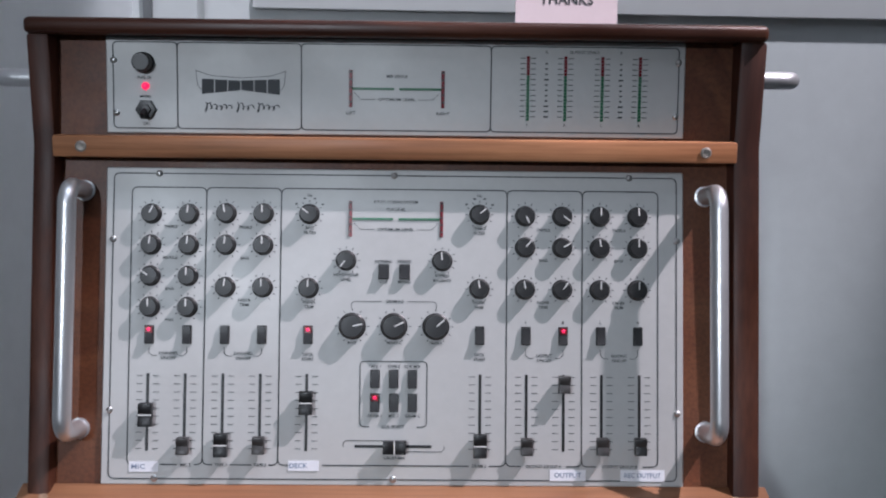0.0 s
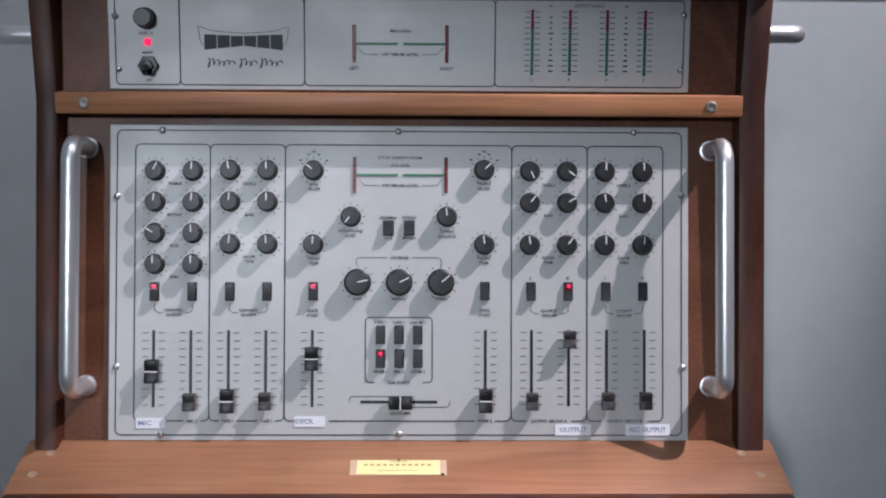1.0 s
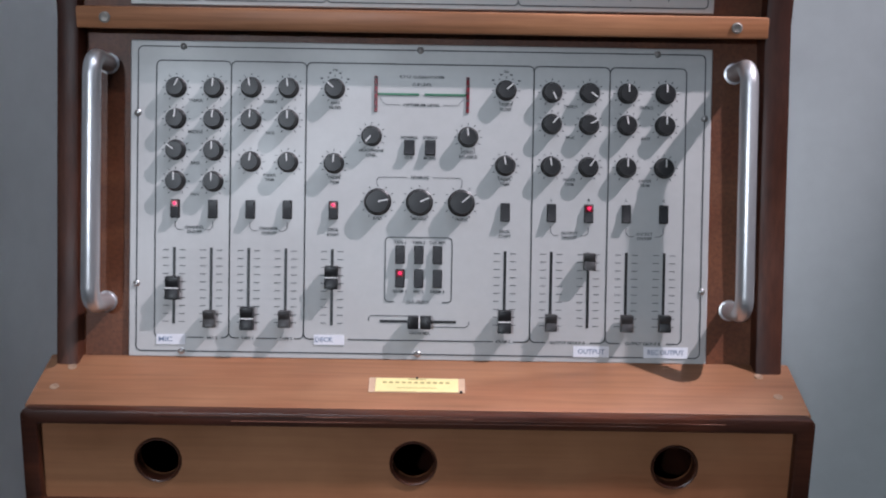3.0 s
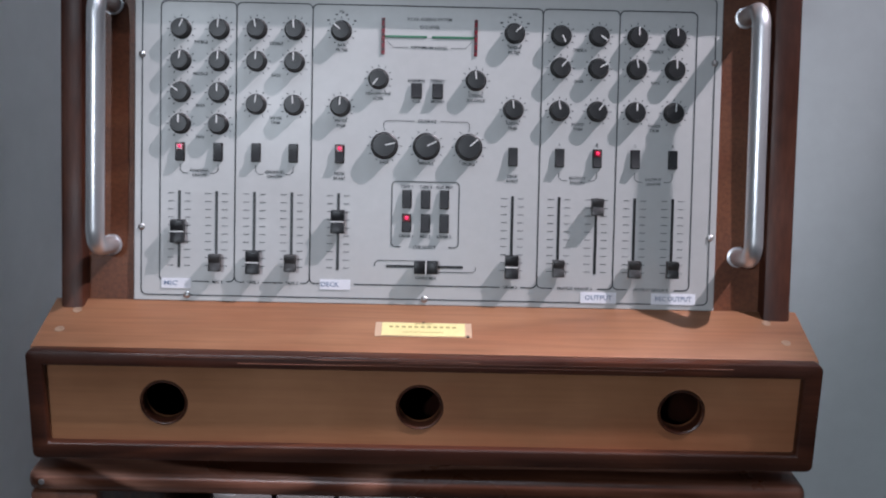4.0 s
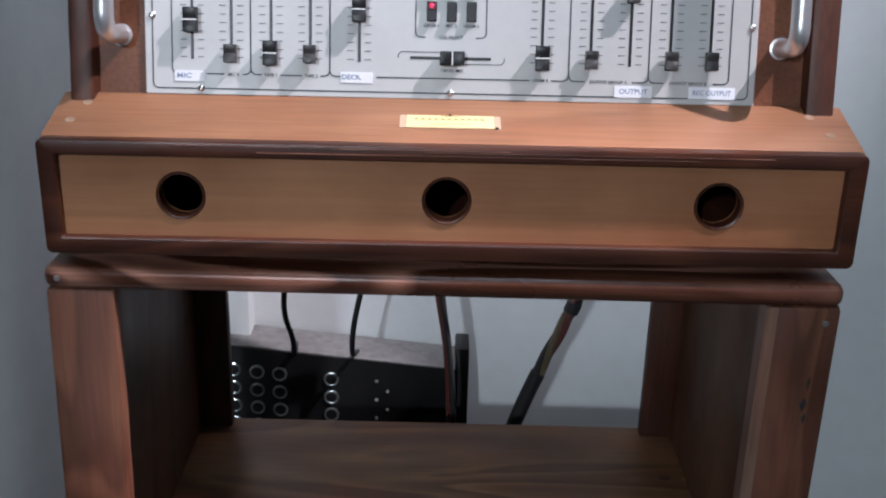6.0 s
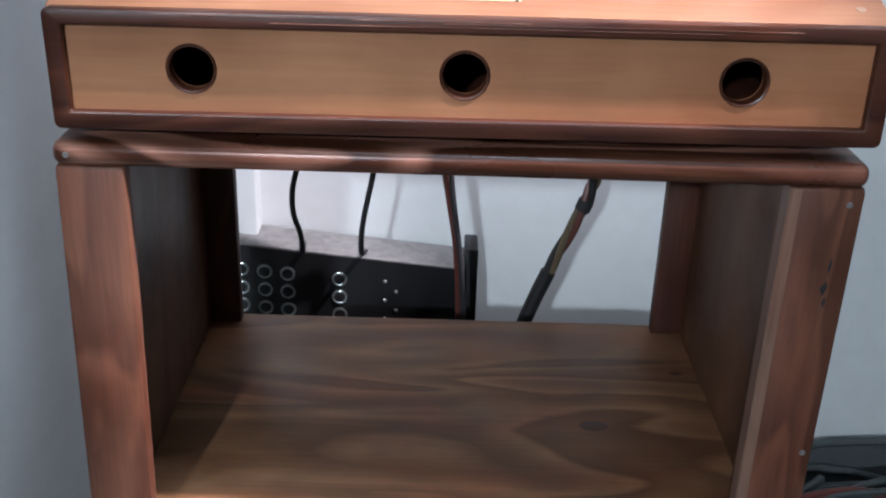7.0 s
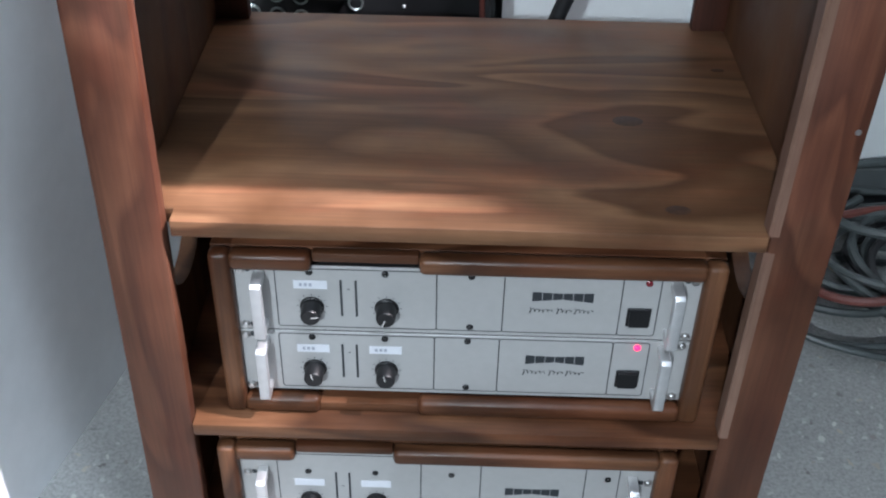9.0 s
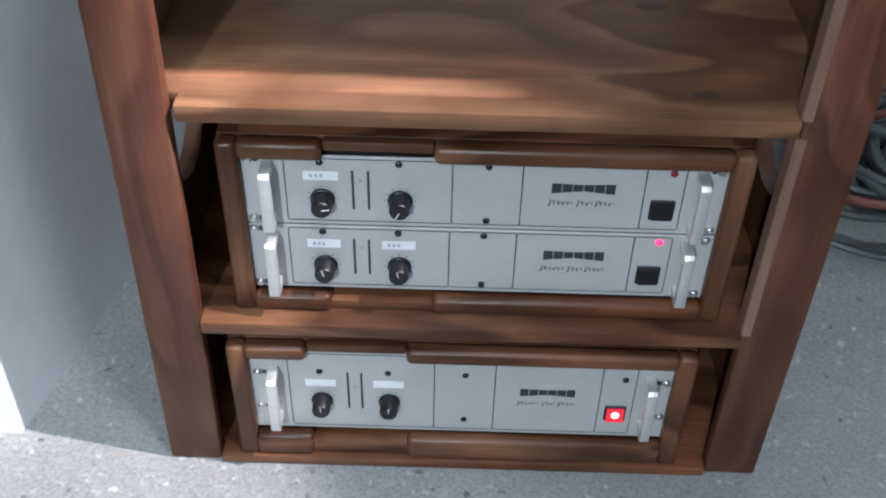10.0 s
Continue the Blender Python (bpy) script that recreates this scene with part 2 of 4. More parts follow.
def box(lo, hi, bevel=0.0, seg=2, bm=None):
    b = bmesh.new()
    r = bmesh.ops.create_cube(b, size=1)
    for v in r["verts"]:
        v.co = Vector([lo[i] + (v.co[i] + 0.5) * (hi[i] - lo[i]) for i in range(3)])
    if bevel:
        bmesh.ops.bevel(b, geom=list(b.edges), offset=bevel, segments=seg, profile=0.5, affect="EDGES")
    return join(bm, b)


def join(bm, b):
    if bm is None:
        return b
    me = bpy.data.meshes.new("tmp")
    b.to_mesh(me)
    b.free()
    bm.from_mesh(me)
    bpy.data.meshes.remove(me)
    return bm


def lathe(profile, seg=28, bm=None, flute=0.0, at=None):
    """Profile of (radius, height) turned about z; flute cuts grip ridges into it."""
    b = bmesh.new()
    rings = []
    for r, z in profile:
        if r < 1e-6:
            rings.append([b.verts.new((0, 0, z))])
        else:
            rings.append([b.verts.new(((r - flute * (i % 2)) * math.cos(2 * math.pi * i / seg), (r - flute * (i % 2)) * math.sin(2 * math.pi * i / seg), z)) for i in range(seg)])
    for a, c in zip(rings, rings[1:]):
        for i in range(seg):
            j = (i + 1) % seg
            q = [a[i % len(a)], a[j % len(a)], c[j % len(c)], c[i % len(c)]]
            q = list(dict.fromkeys(q))
            if len(q) > 2:
                b.faces.new(q)
    bmesh.ops.recalc_face_normals(b, faces=b.faces)
    if at is not None:
        b.transform(at)
    return join(bm, b)


def sweep(points, radius, seg=10, bm=None):
    """A round tube along points."""
    b = bmesh.new()
    pts = [Vector(p) for p in points]
    rings, up = [], None
    for i, p in enumerate(pts):
        d = (pts[min(i + 1, len(pts) - 1)] - pts[max(i - 1, 0)]).normalized()
        if up is None:
            up = d.orthogonal().normalized()
        up = (up - d * up.dot(d)).normalized()
        side = d.cross(up)
        rings.append([b.verts.new(p + radius * (math.cos(2 * math.pi * k / seg) * up + math.sin(2 * math.pi * k / seg) * side)) for k in range(seg)])
    for a, c in zip(rings, rings[1:]):
        for k in range(seg):
            j = (k + 1) % seg
            b.faces.new((a[k], a[j], c[j], c[k]))
    b.faces.new(rings[0][::-1])
    b.faces.new(rings[-1])
    bmesh.ops.recalc_face_normals(b, faces=b.faces)
    return join(bm, b)


def smooth_path(points, n=8):
    """Catmull-Rom through points."""
    p = [Vector(q) for q in points]
    p = [2 * p[0] - p[1], *p, 2 * p[-1] - p[-2]]
    out = []
    for i in range(1, len(p) - 2):
        for k in range(n):
            t = k / n
            a, b, c, d = p[i - 1:i + 3]
            out.append(0.5 * (2 * b + (c - a) * t + (2 * a - 5 * b + 4 * c - d) * t * t + (3 * b - a - 3 * c + d) * t ** 3))
    return out + [p[-2]]


def slab(outline, axis, lo, hi, holes=(), bevel=0.0):
    """A board whose outline (with round or other holes) lies across the axis, from lo to hi along it."""
    b = bmesh.new()

    def put(p, h):
        q = [p[0], p[1]]
        q.insert(axis, h)
        return b.verts.new(q)

    loops = [outline, *holes]
    edges = []
    for loop in loops:
        vs = [put(p, lo) for p in loop]
        edges += [b.edges.new((vs[i], vs[(i + 1) % len(vs)])) for i in range(len(vs))]
    bmesh.ops.triangle_fill(b, edges=edges, use_beauty=True, use_dissolve=False)
    if len(holes) == 0:
        bmesh.ops.dissolve_limit(b, angle_limit=0.01, verts=b.verts, edges=b.edges)
    r = bmesh.ops.extrude_face_region(b, geom=list(b.faces))
    for v in (g for g in r["geom"] if isinstance(g, bmesh.types.BMVert)):
        v.co[axis] = hi
    bmesh.ops.recalc_face_normals(b, faces=b.faces)
    if bevel:
        sharp = [e for e in b.edges if len(e.link_faces) == 2 and e.calc_face_angle() > 0.5]
        bmesh.ops.bevel(b, geom=sharp, offset=bevel, segments=2, profile=0.5, affect="EDGES")
    return b


def rounded(x0, y0, x1, y1, r):
    """Outline of a rectangle with round corners."""
    return [(cx + r * math.cos(radians(a0 + k * 18)), cy + r * math.sin(radians(a0 + k * 18))) for cx, cy, a0 in ((x1 - r, y1 - r, 0), (x0 + r, y1 - r, 90), (x0 + r, y0 + r, 180), (x1 - r, y0 + r, 270)) for k in range(6)]


def circle(cx, cy, r, n=32, ry=None):
    return [(cx + r * math.cos(2 * math.pi * i / n), cy + (ry or r) * math.sin(2 * math.pi * i / n)) for i in range(n)]


def frame_line(x0, y0, x1, y1, r, w, corners=(1, 1, 1, 1), gaps=(), h=0.0004):
    """A printed rounded-rectangle line of width w in the xy plane; gaps are stretches (x from, to) left out of its lower edge."""
    pts = []
    for (cx, cy, a0), on in zip(((x1 - r, y1 - r, 0), (x0 + r, y1 - r, 90), (x0 + r, y0 + r, 180), (x1 - r, y0 + r, 270)), corners):
        for k in range(5):
            a = radians(a0 + k * 22.5)
            pts.append((cx + r * math.cos(a), cy + r * math.sin(a)))
    low = sorted(gaps)
    runs = []
    # walk the ring, ending at the lower edge which may be interrupted
    ring = pts[15:] + pts[:15]
    runs.append(ring)
    lower = [(x0 + r, y0)]
    for a, c in low:
        lower += [(a, y0)]
        runs.append(lower)
        lower = [(c, y0)]
    lower += [(x1 - r, y0)]
    runs.append(lower)
    b = bmesh.new()
    for run in runs:
        stroke(run, w, b, h)
    return b


def stroke(points, w, bm=None, h=0.0004):
    """A thin printed line through points of the xy plane."""
    b = bm or bmesh.new()
    P = [Vector((p[0], p[1], 0)) for p in points]
    left, right = [], []
    for i, p in enumerate(P):
        d = (P[min(i + 1, len(P) - 1)] - P[max(i - 1, 0)]).normalized()
        nrm = Vector((-d.y, d.x, 0)) * w / 2
        left.append(b.verts.new(p + nrm + Vector((0, 0, h))))
        right.append(b.verts.new(p - nrm + Vector((0, 0, h))))
    for i in range(len(P) - 1):
        b.faces.new((left[i], right[i], right[i + 1], left[i + 1]))
    return b


def lettering(text, size, parent, at, mat=None, name="lettering", width=0.0):
    cu = bpy.data.curves.new("t", "FONT")
    cu.body, cu.size, cu.align_x, cu.align_y, cu.extrude = text, size, "CENTER", "CENTER", 0.0001
    cu.resolution_u, cu.offset = 2, size * 0.012
    tmp = bpy.data.objects.new("t", cu)
    me = bpy.data.meshes.new_from_object(tmp)
    bpy.data.objects.remove(tmp)
    me.name = name
    if width:
        xs = [v.co.x for v in me.vertices]
        k = width / max(1e-6, max(xs) - min(xs))
        for v in me.vertices:
            v.co.x *= k
    me.materials.clear()
    me.materials.append(mat or INK)
    return part(name, me, None, parent, at=at)


T = Matrix.Translation

# ---- the room ----
WALL_Y = 0.80


def structure(name, bm, mat, label, category):
    return tagged(part(name, bm, mat), label, category, kind="structure")


structure("floor", box((-3.2, -4.2, -0.1), (4.2, 1.0, 0.0)), FLOOR, "speckled grey terrazzo floor with dark and pale chips", "floor")
structure("wall_north", box((-3.2, WALL_Y, 0.0), (4.2, WALL_Y + 0.15, 4.3)), WALL, "pale grey painted gallery wall behind the equipment", "wall")
structure("wall_east", box((4.2, -4.2, 0.0), (4.35, 0.95, 4.3)), WALL, "plain pale painted side wall of the room", "wall")
structure("wall_west", box((-3.35, -4.2, 0.0), (-3.2, 0.95, 4.3)), WALL, "plain pale painted side wall of the room", "wall")
structure("wall_south", box((-3.35, -4.35, 0.0), (4.35, -4.2, 4.3)), WALL, "plain pale painted wall behind the viewer", "wall")
structure("ceiling", box((-3.35, -4.35, 4.3), (4.35, 0.95, 4.4)), CEIL, "plain white ceiling of the gallery", "ceiling")
structure("wall_partition", slab([(-0.555, 0.032), (-0.396, WALL_Y), (-0.70, WALL_Y), (-0.70, 0.032)], 2, 0.0, 3.2), WALL_GREY, "grey painted partition beside the wooden rack", "wall")
structure("baseboard", box((-0.545, WALL_Y - 0.016, 0.0), (4.2, WALL_Y, 0.098), 0.003), SKIRT, "dark grey skirting board along the wall", "skirting")
structure("trim", box((-0.545, WALL_Y - 0.05, 0.0), (-0.31, WALL_Y, 4.2), 0.004), WALL, "white painted pipe boxing in the wall corner", "trim")
# narrow grey upright strip on the face of the boxing
structure("wall_strip", box((-0.388, WALL_Y - 0.062, 1.3), (-0.376, WALL_Y - 0.05, 4.2), 0.001), STRIP_GREY, "thin grey upright strip on the wall", "trim")
wb = thing("wall_board", T((0.78, WALL_Y - 0.02, 1.535)), "large white display board mounted on the wall", "board")
part("panel", box((-1.015, 0.004, 0), (1.0, 0.02, 0.9), 0.002), BOARD, wb)

# ---- mixing console ----
console = thing("mixing_console", pose(0.003, 0, 0.922, 0, -0.3, 0), "wooden cased mixing console with two silver control panels on a rack", "mixing console")
B = T((0, 0, -0.922))


def plane_at(y, z, tilt):
    """Pose of a panel: x along it, y up it, z out of it; its origin is the middle of its lower edge."""
    a = radians(tilt)
    return B @ Matrix(((1, 0, 0, 0), (0, math.sin(a), -math.cos(a), y), (0, math.cos(a), math.sin(a), z), (0, 0, 0, 1)))


LOW, UP = plane_at(0.0815, 1.060, 11.5), plane_at(0.136, 1.3815, 3.6)
LOW_H, UP_H = 0.295, 0.0885

SIDE = [(0.120, 1.4715), (0.126, 1.372), (0.0665, 1.050), (0.058, 1.030), (0.058, 0.9382), (0.42, 0.9382), (0.42, 1.4715)]
for s in (-1, 1):
    part("side_board", slab(SIDE, 0, *sorted((s * 0.3135, 0.339 if s > 0 else -0.3345)), bevel=0.004), WOOD_Z, console, at=B)
part("top_board", box((-0.335, 0.115, 1.4705), (0.3385, 0.424, 1.4855), 0.005, 3), WOOD_X, console, at=B)
part("back_board", box((-0.322, 0.40, 0.944), (0.322, 0.412, 1.10)), WOOD_X, console, at=B)
part("rear_board", box((-0.3133, 0.404, 1.1002), (0.3133, 0.416, 1.4705)), WOOD_X, console, at=B)
part("bottom_board", box((-0.3215, 0.014, 0.9382), (0.3215, 0.412, 0.9462)), WOOD_X, console, at=B)
part("backing_board", box((-0.3134, -0.004, -0.017), (0.3134, LOW_H + 0.012, -0.0035)), WOOD_BACK, console, at=LOW)
part("backing_board", box((-0.3134, -0.012, -0.017), (0.3134, UP_H + 0.002, -0.0035)), WOOD_BACK, console, at=UP)

batten = part("batten", box((-0.3155, 0.1215, 1.3595), (0.3165, 0.1375, 1.3795), 0.0022), WOOD_BATTEN, console, "orange-brown wooden batten", at=B)
SCREW = mesh_of(lathe([(0, 0.0), (0.0052, 0.0), (0.0052, 0.0008), (0.0036, 0.0016), (0.0034, 0.0009), (0.0016, 0.0008), (0, 0.0004)], 20), "screw", WASHER)
PANEL_SCREW = mesh_of(lathe([(0.0031, 0), (0.0031, 0.0009), (0.0022, 0.0018), (0.0008, 0.0021), (0.0006, 0.0012), (0, 0.0012)], 16), "screw", STEEL)
for x in (-0.289, 0.287):
    part("screw", SCREW, None, batten, "bright steel cup washer and screw", at=Matrix.LocRotScale((x, 0.1215, 1.3695), Euler((radians(90), 0, 0)), None))

# sloped arm rest, frame and drawer
part("arm_rest", slab([(0.0835, 1.0605), (0.010, 1.0385), (0.010, 1.0232), (0.0835, 1.0440)], 0, -0.3430, 0.3485, bevel=0.0015), WOOD_PLANK, console, "reddish brown sloped plank", at=B)
part("front_frame", slab(rounded(-0.3435, 0.9375, 0.349, 1.0385, 0.006), 1, -0.002, 0.0125, [[(-0.3285, 0.9530), (0.3325, 0.9530), (0.3325, 1.0252), (-0.3285, 1.0252)]], bevel=0.0022), WOOD_X, console, "dark rounded frame round the drawer", at=B)
for s in (-1, 1):
    a, c = sorted((0.3395, 0.3485) if s > 0 else (-0.3430, -0.335))
    part("box_side", slab([(0.0125, 0.9382), (0.42, 0.9382), (0.42, 1.0435), (0.0835, 1.0435), (0.0125, 1.0230)], 0, a, c), WOOD_Y, console, at=B)
for x0, x1, z in ((-0.16, 0.21, 1.0305), (-0.02, 0.27, 1.0335), (-0.23, 0.05, 1.0352)):
    part("ply_line", box((x0, -0.0023, z - 0.0004), (x1, -0.001, z + 0.0004), 0.0001, 1), WOOD_STREAKED, console, "pale layer line in the plywood edge", at=B)
HOLES = (-0.2275, -0.0018, 0.2298)
for x in (-0.29, 0.29):
    for y in (0.06, 0.37):
        part("foot", box((x - 0.014, y - 0.014, 0.9228), (x + 0.014, y + 0.014, 0.9384), 0.002), RUBBER, console, "low black rubber foot", at=B)
part("drawer_tray", slab([(-0.3295, 0.0225), (0.3295, 0.0225), (0.3295, 0.215), (-0.3295, 0.215)], 2, 0.9468, 0.951), WOOD_Y, console, at=B)
drawer = part("drawer_front", slab([(-0.3305, 0.9515), (0.3335, 0.9515), (0.3335, 1.0258), (-0.3305, 1.0258)], 1, 0.007, 0.022, [circle(x, 0.9892, 0.0188) for x in HOLES]), WOOD_DRAWER, console, "pale brown plywood drawer front with three finger holes", at=B)
rim = mesh_of(lathe([(0.0188, -0.012), (0.0183, -0.0012), (0.0190, 0.0003), (0.0204, 0.0010), (0.0213, 0.0)], 32), "hole_rim", WOOD_X)
for x in HOLES:
    part("hole_rim", rim, None, drawer, "rounded dark rim", at=Matrix.LocRotScale((x, 0.007, 0.9892), Euler((radians(90), 0, 0)), None))
# black sheet added behind the finger holes to give them their dark inside
part("drawer_shade_sheet", box((-0.32, 0.20, 0.951), (0.32, 0.215, 1.035)), RUBBER, console, at=B)
FLUSH_SCREW = mesh_of(lathe([(0.0043, 0.0), (0.0041, 0.0004), (0.0016, 0.0004), (0.0012, 0.0002), (0, 0.0002)], 20), "screw", PALE_BRASS)
for x, y in ((-0.318, 0.064), (-0.325, 0.035), (0.316, 0.064), (0.326, 0.035)):
    part("screw", FLUSH_SCREW, None, console, "pale brass countersunk screw", at=B @ Matrix.LocRotScale((x, y, 1.0386 + (y - 0.01) * 0.2993), Euler((radians(16.67), 0, 0)), None))
plate_at = B @ Matrix.LocRotScale((0.0, 0.0435, 1.04875), Euler((radians(16.67), 0, 0)), None)
part("tape", box((-0.0435, -0.0108, 0), (0.0435, 0.0108, 0.0004)), TAPE, console, "clear tape", at=plate_at)
plate = part("maker_plate", box((-0.0375, -0.0098, 0.0004), (0.0375, 0.0098, 0.0009)), BRASS, console, "small yellow plate under clear tape", at=plate_at)
part("print_bar", stroke([(-0.008, 0.008), (0.008, 0.008)], 0.0012, h=0.0012), PLATE_INK, plate)
for k in range(11):
    part("print_bar", stroke([(-0.031 + k * 0.0057, 0.003), (-0.0275 + k * 0.0057, 0.003)], 0.0024, h=0.0012), PLATE_INK, plate)
part("print_bar", stroke([(-0.018, -0.005), (0.018, -0.005)], 0.0008, h=0.0012), PLATE_INK, plate)
for x, y in ((0, 0.0103), (0.04, -0.0098)):
    part("screw", lathe([(0.0014, 0), (0.0012, 0.001), (0, 0.0012)], 10), BLACK, plate, at=T((x, y, 0.0004)))

# tube handles
def d_handle(length, stand, r, corner):
    p = [(0, 0, -0.003), (0, 0, stand - corner)]
    for k in range(1, 7):
        a = radians(k * 15)
        p.append((0, corner - corner * math.cos(a), stand - corner + corner * math.sin(a)))
    q = [(x, length - y, z) for x, y, z in reversed(p)]
    return sweep(p + q, r, 18)


HANDLE = mesh_of(d_handle(0.222, 0.050, 0.0082, 0.016), "handle", CHROME)
for x in (-0.2925, 0.2925):
    h = part("handle", HANDLE, None, console, "polished metal tube handle", at=LOW @ T((x, 0.051, -0.0035)))
    for y in (0.0, 0.222):
        part("handle_foot", lathe([(0.0098, 0), (0.0098, 0.0008), (0.008, 0.0012)], 24), CHROME, h, at=T((0, y, 0.0)))
SIDE_HANDLE = mesh_of(d_handle(0.10, 0.05, 0.0088, 0.018), "handle", CHROME)
for s in (-1, 1):
    m = Matrix(((0, 0, s, s * 0.343), (0, 1, 0, 0.20), (-s, 0, 0, 1.4365 if s > 0 else 1.4305), (0, 0, 0, 1)))
    part("handle", SIDE_HANDLE, None, console, "polished metal tube carrying handle", at=B @ m)

# ---- printed control panels ----
low = part("control_panel", box((-0.271, 0, -0.0035), (0.271, LOW_H, 0), 0.0008, 1), SILVER, console, "silver control panel with black print", at=LOW)
up = part("meter_panel", box((-0.2685, 0, -0.0035), (0.2685, UP_H, 0), 0.0008, 1), SILVER, console, "silver meter panel with black print", at=UP)
LINE = 0.0011


def line(points, parent, w=LINE, mat=None):
    return part("printed_line", stroke(points, w), mat or INK, parent)


def txt(text, x, y, parent, size=0.0039, mat=None, width=0.0):
    return lettering(text, size, parent, T((x, y, 0.0004)), mat, width=width)


part("printed_line", frame_line(-0.264, 0.0055, 0.2645, 0.2895, 0.005, LINE), INK, low)
SECT = [(-0.247, -0.1775), (-0.1775, -0.1075), (-0.1075, 0.1045), (0.1045, 0.1755), (0.1755, 0.247)]
GAPS = [((-0.236, -0.2165), (-0.201, -0.185)), ((-0.168, -0.152), (-0.132, -0.116)), ((-0.097, -0.066), (0.070, 0.089)), ((0.119, 0.161),), ((0.189, 0.233),)]
for (x0, x1), g in zip(SECT, GAPS):
    part("printed_line", frame_line(x0, 0.0185, x1, 0.2765, 0.005, LINE, gaps=g), INK, low)
for x, y in ((-0.222, 0.2895), (-0.002, 0.2895), (0.2195, 0.2895), (-0.264, 0.2275), (-0.264, 0.0685), (0.2645, 0.2305), (0.2655, 0.0685), (-0.2215, 0.0058), (-0.0003, 0.0058)):
    part("screw", PANEL_SCREW, None, low, "small dull steel screw", at=T((x, y, 0)))


def knob_mesh(r, h):
    return mesh_of(lathe([(r * 1.06, 0), (r * 1.06, 0.0022), (r * 0.97, 0.003), (r * 0.9, h - 0.0015), (r * 0.84, h), (r * 0.3, h + 0.0002), (0, h + 0.0002)], 44, flute=0.00035), "knob", BLACK)


def tick_mesh(r0, r1):
    return mesh_of(stroke([(0, r0), (0, r1)], 0.0008), "dial_tick", INK, False)


def dial(tick, parent, n=11):
    """Printed ticks round a knob."""
    for k in range(n):
        part("dial_tick", tick, None, parent, at=pose(0, 0, 0, 0, 0, 150 - 300 * k / (n - 1)))


def pointer_mesh(r, h):
    return mesh_of(box((-0.0005, r * 0.08, h), (0.0005, r * 0.86, h + 0.0006)), "pointer_line", WHITE)


SMALL = knob_mesh(0.0092, 0.0102), tick_mesh(0.0112, 0.0132), pointer_mesh(0.0092, 0.0102)
LARGE = knob_mesh(0.0121, 0.0108), tick_mesh(0.0142, 0.0162), pointer_mesh(0.0121, 0.0108)


def knob(x, y, turn, kind, parent, at):
    k = part("knob", kind[0], None, parent, "ribbed black knob with white pointer", at=at @ T((x, y, 0)))
    dial(kind[1], k)
    part("pointer_line", kind[2], None, k, at=pose(0, 0, 0, 0, 0, -turn))


ROWS4 = (0.2515, 0.2225, 0.1935, 0.1645)
ROWS3 = (0.2525, 0.2230, 0.1835)
for x, turns in ((-0.2285, (25, 8, -55, 0)), (-0.1935, (5, 5, 0, 0))):
    for y, a in zip(ROWS4, turns):
        knob(x, y, a, SMALL, console, LOW)
for x, turns in ((-0.1588, (-10, 4, 8)), (-0.124, (-4, 0, -3)), (0.1215, (155, 40, -10)), (0.1565, (125, 60, 35)), (0.192, (0, -10, 0)), (0.2275, (-3, -1, 3))):
    for y, a in zip(ROWS3, turns):
        knob(x, y, a, SMALL, console, LOW)
for x, y, a in ((-0.0812, 0.2525, -50), (-0.0812, 0.1832, 3), (-0.0463, 0.2093, -140), (0.0437, 0.2095, -5), (0.0785, 0.2535, 47), (0.0788, 0.1836, -8)):
    knob(x, y, a, SMALL, console, LOW)
for x, a in ((-0.0398, 77), (-0.0008, 65), (0.0383, 50)):
    knob(x, 0.148, a, LARGE, console, LOW)


def rocker_mesh(w, h):
    b = box((-w / 2, -h / 2, 0), (w / 2, h / 2, 0.0022), 0.0005, 1)
    join(b, slab([(-h / 2 + 0.0008, 0.002), (h / 2 - 0.0008, 0.002), (h / 2 - 0.001, 0.0032), (0.0, 0.0038), (-h / 2 + 0.001, 0.0062)], 0, -w / 2 + 0.0008, w / 2 - 0.0008))
    return mesh_of(b, "rocker_switch", BLACK)


ROCK, ROCK_S = rocker_mesh(0.0088, 0.0174), rocker_mesh(0.0100, 0.0142)
LED_S = mesh_of(lathe([(0.0017, 0), (0.0015, 0.0012), (0.0008, 0.0018), (0, 0.002)], 14), "indicator", LED)
LAMP_S = mesh_of(box((-0.0032, 0.0015, 0.003), (0.0032, 0.0074, 0.0044), 0.0004, 1), "lens", LED_DARK)
for x, y, lit in ((-0.2285, 0.1388, 1), (-0.1935, 0.1388, 0), (-0.1585, 0.139, 0), (-0.124, 0.1392, 0), (-0.081, 0.1395, 1), (0.0795, 0.14, 0), (0.1228, 0.14, 0), (0.1577, 0.14, 1), (0.193, 0.1402, 0), (0.228, 0.1402, 0),
                  (-0.018, 0.099, 0), (-0.0006, 0.099, 0), (0.0168, 0.099, 0), (-0.018, 0.0768, 1), (-0.0004, 0.0768, 0), (0.017, 0.0768, 0)):
    r = part("rocker_switch", ROCK, None, console, "black rocker switch with glowing red indicator" if lit else "black rocker switch", at=LOW @ T((x, y, 0)))
    if lit:
        part("lens", LAMP_S, None, r)
        part("indicator", LED_S, None, r, "glowing red indicator", at=T((0, 0.0048, 0.0038)))
for x in (-0.011, 0.0085):
    part("rocker_switch", ROCK_S, None, console, "dark grey two-way rocker switch", at=LOW @ T((x, 0.199, 0)))

# faders
SLOT = mesh_of(box((-0.0013, 0, -0.0006), (0.0013, 0.0715, 0.0004)), "fader_slot", BLACK)


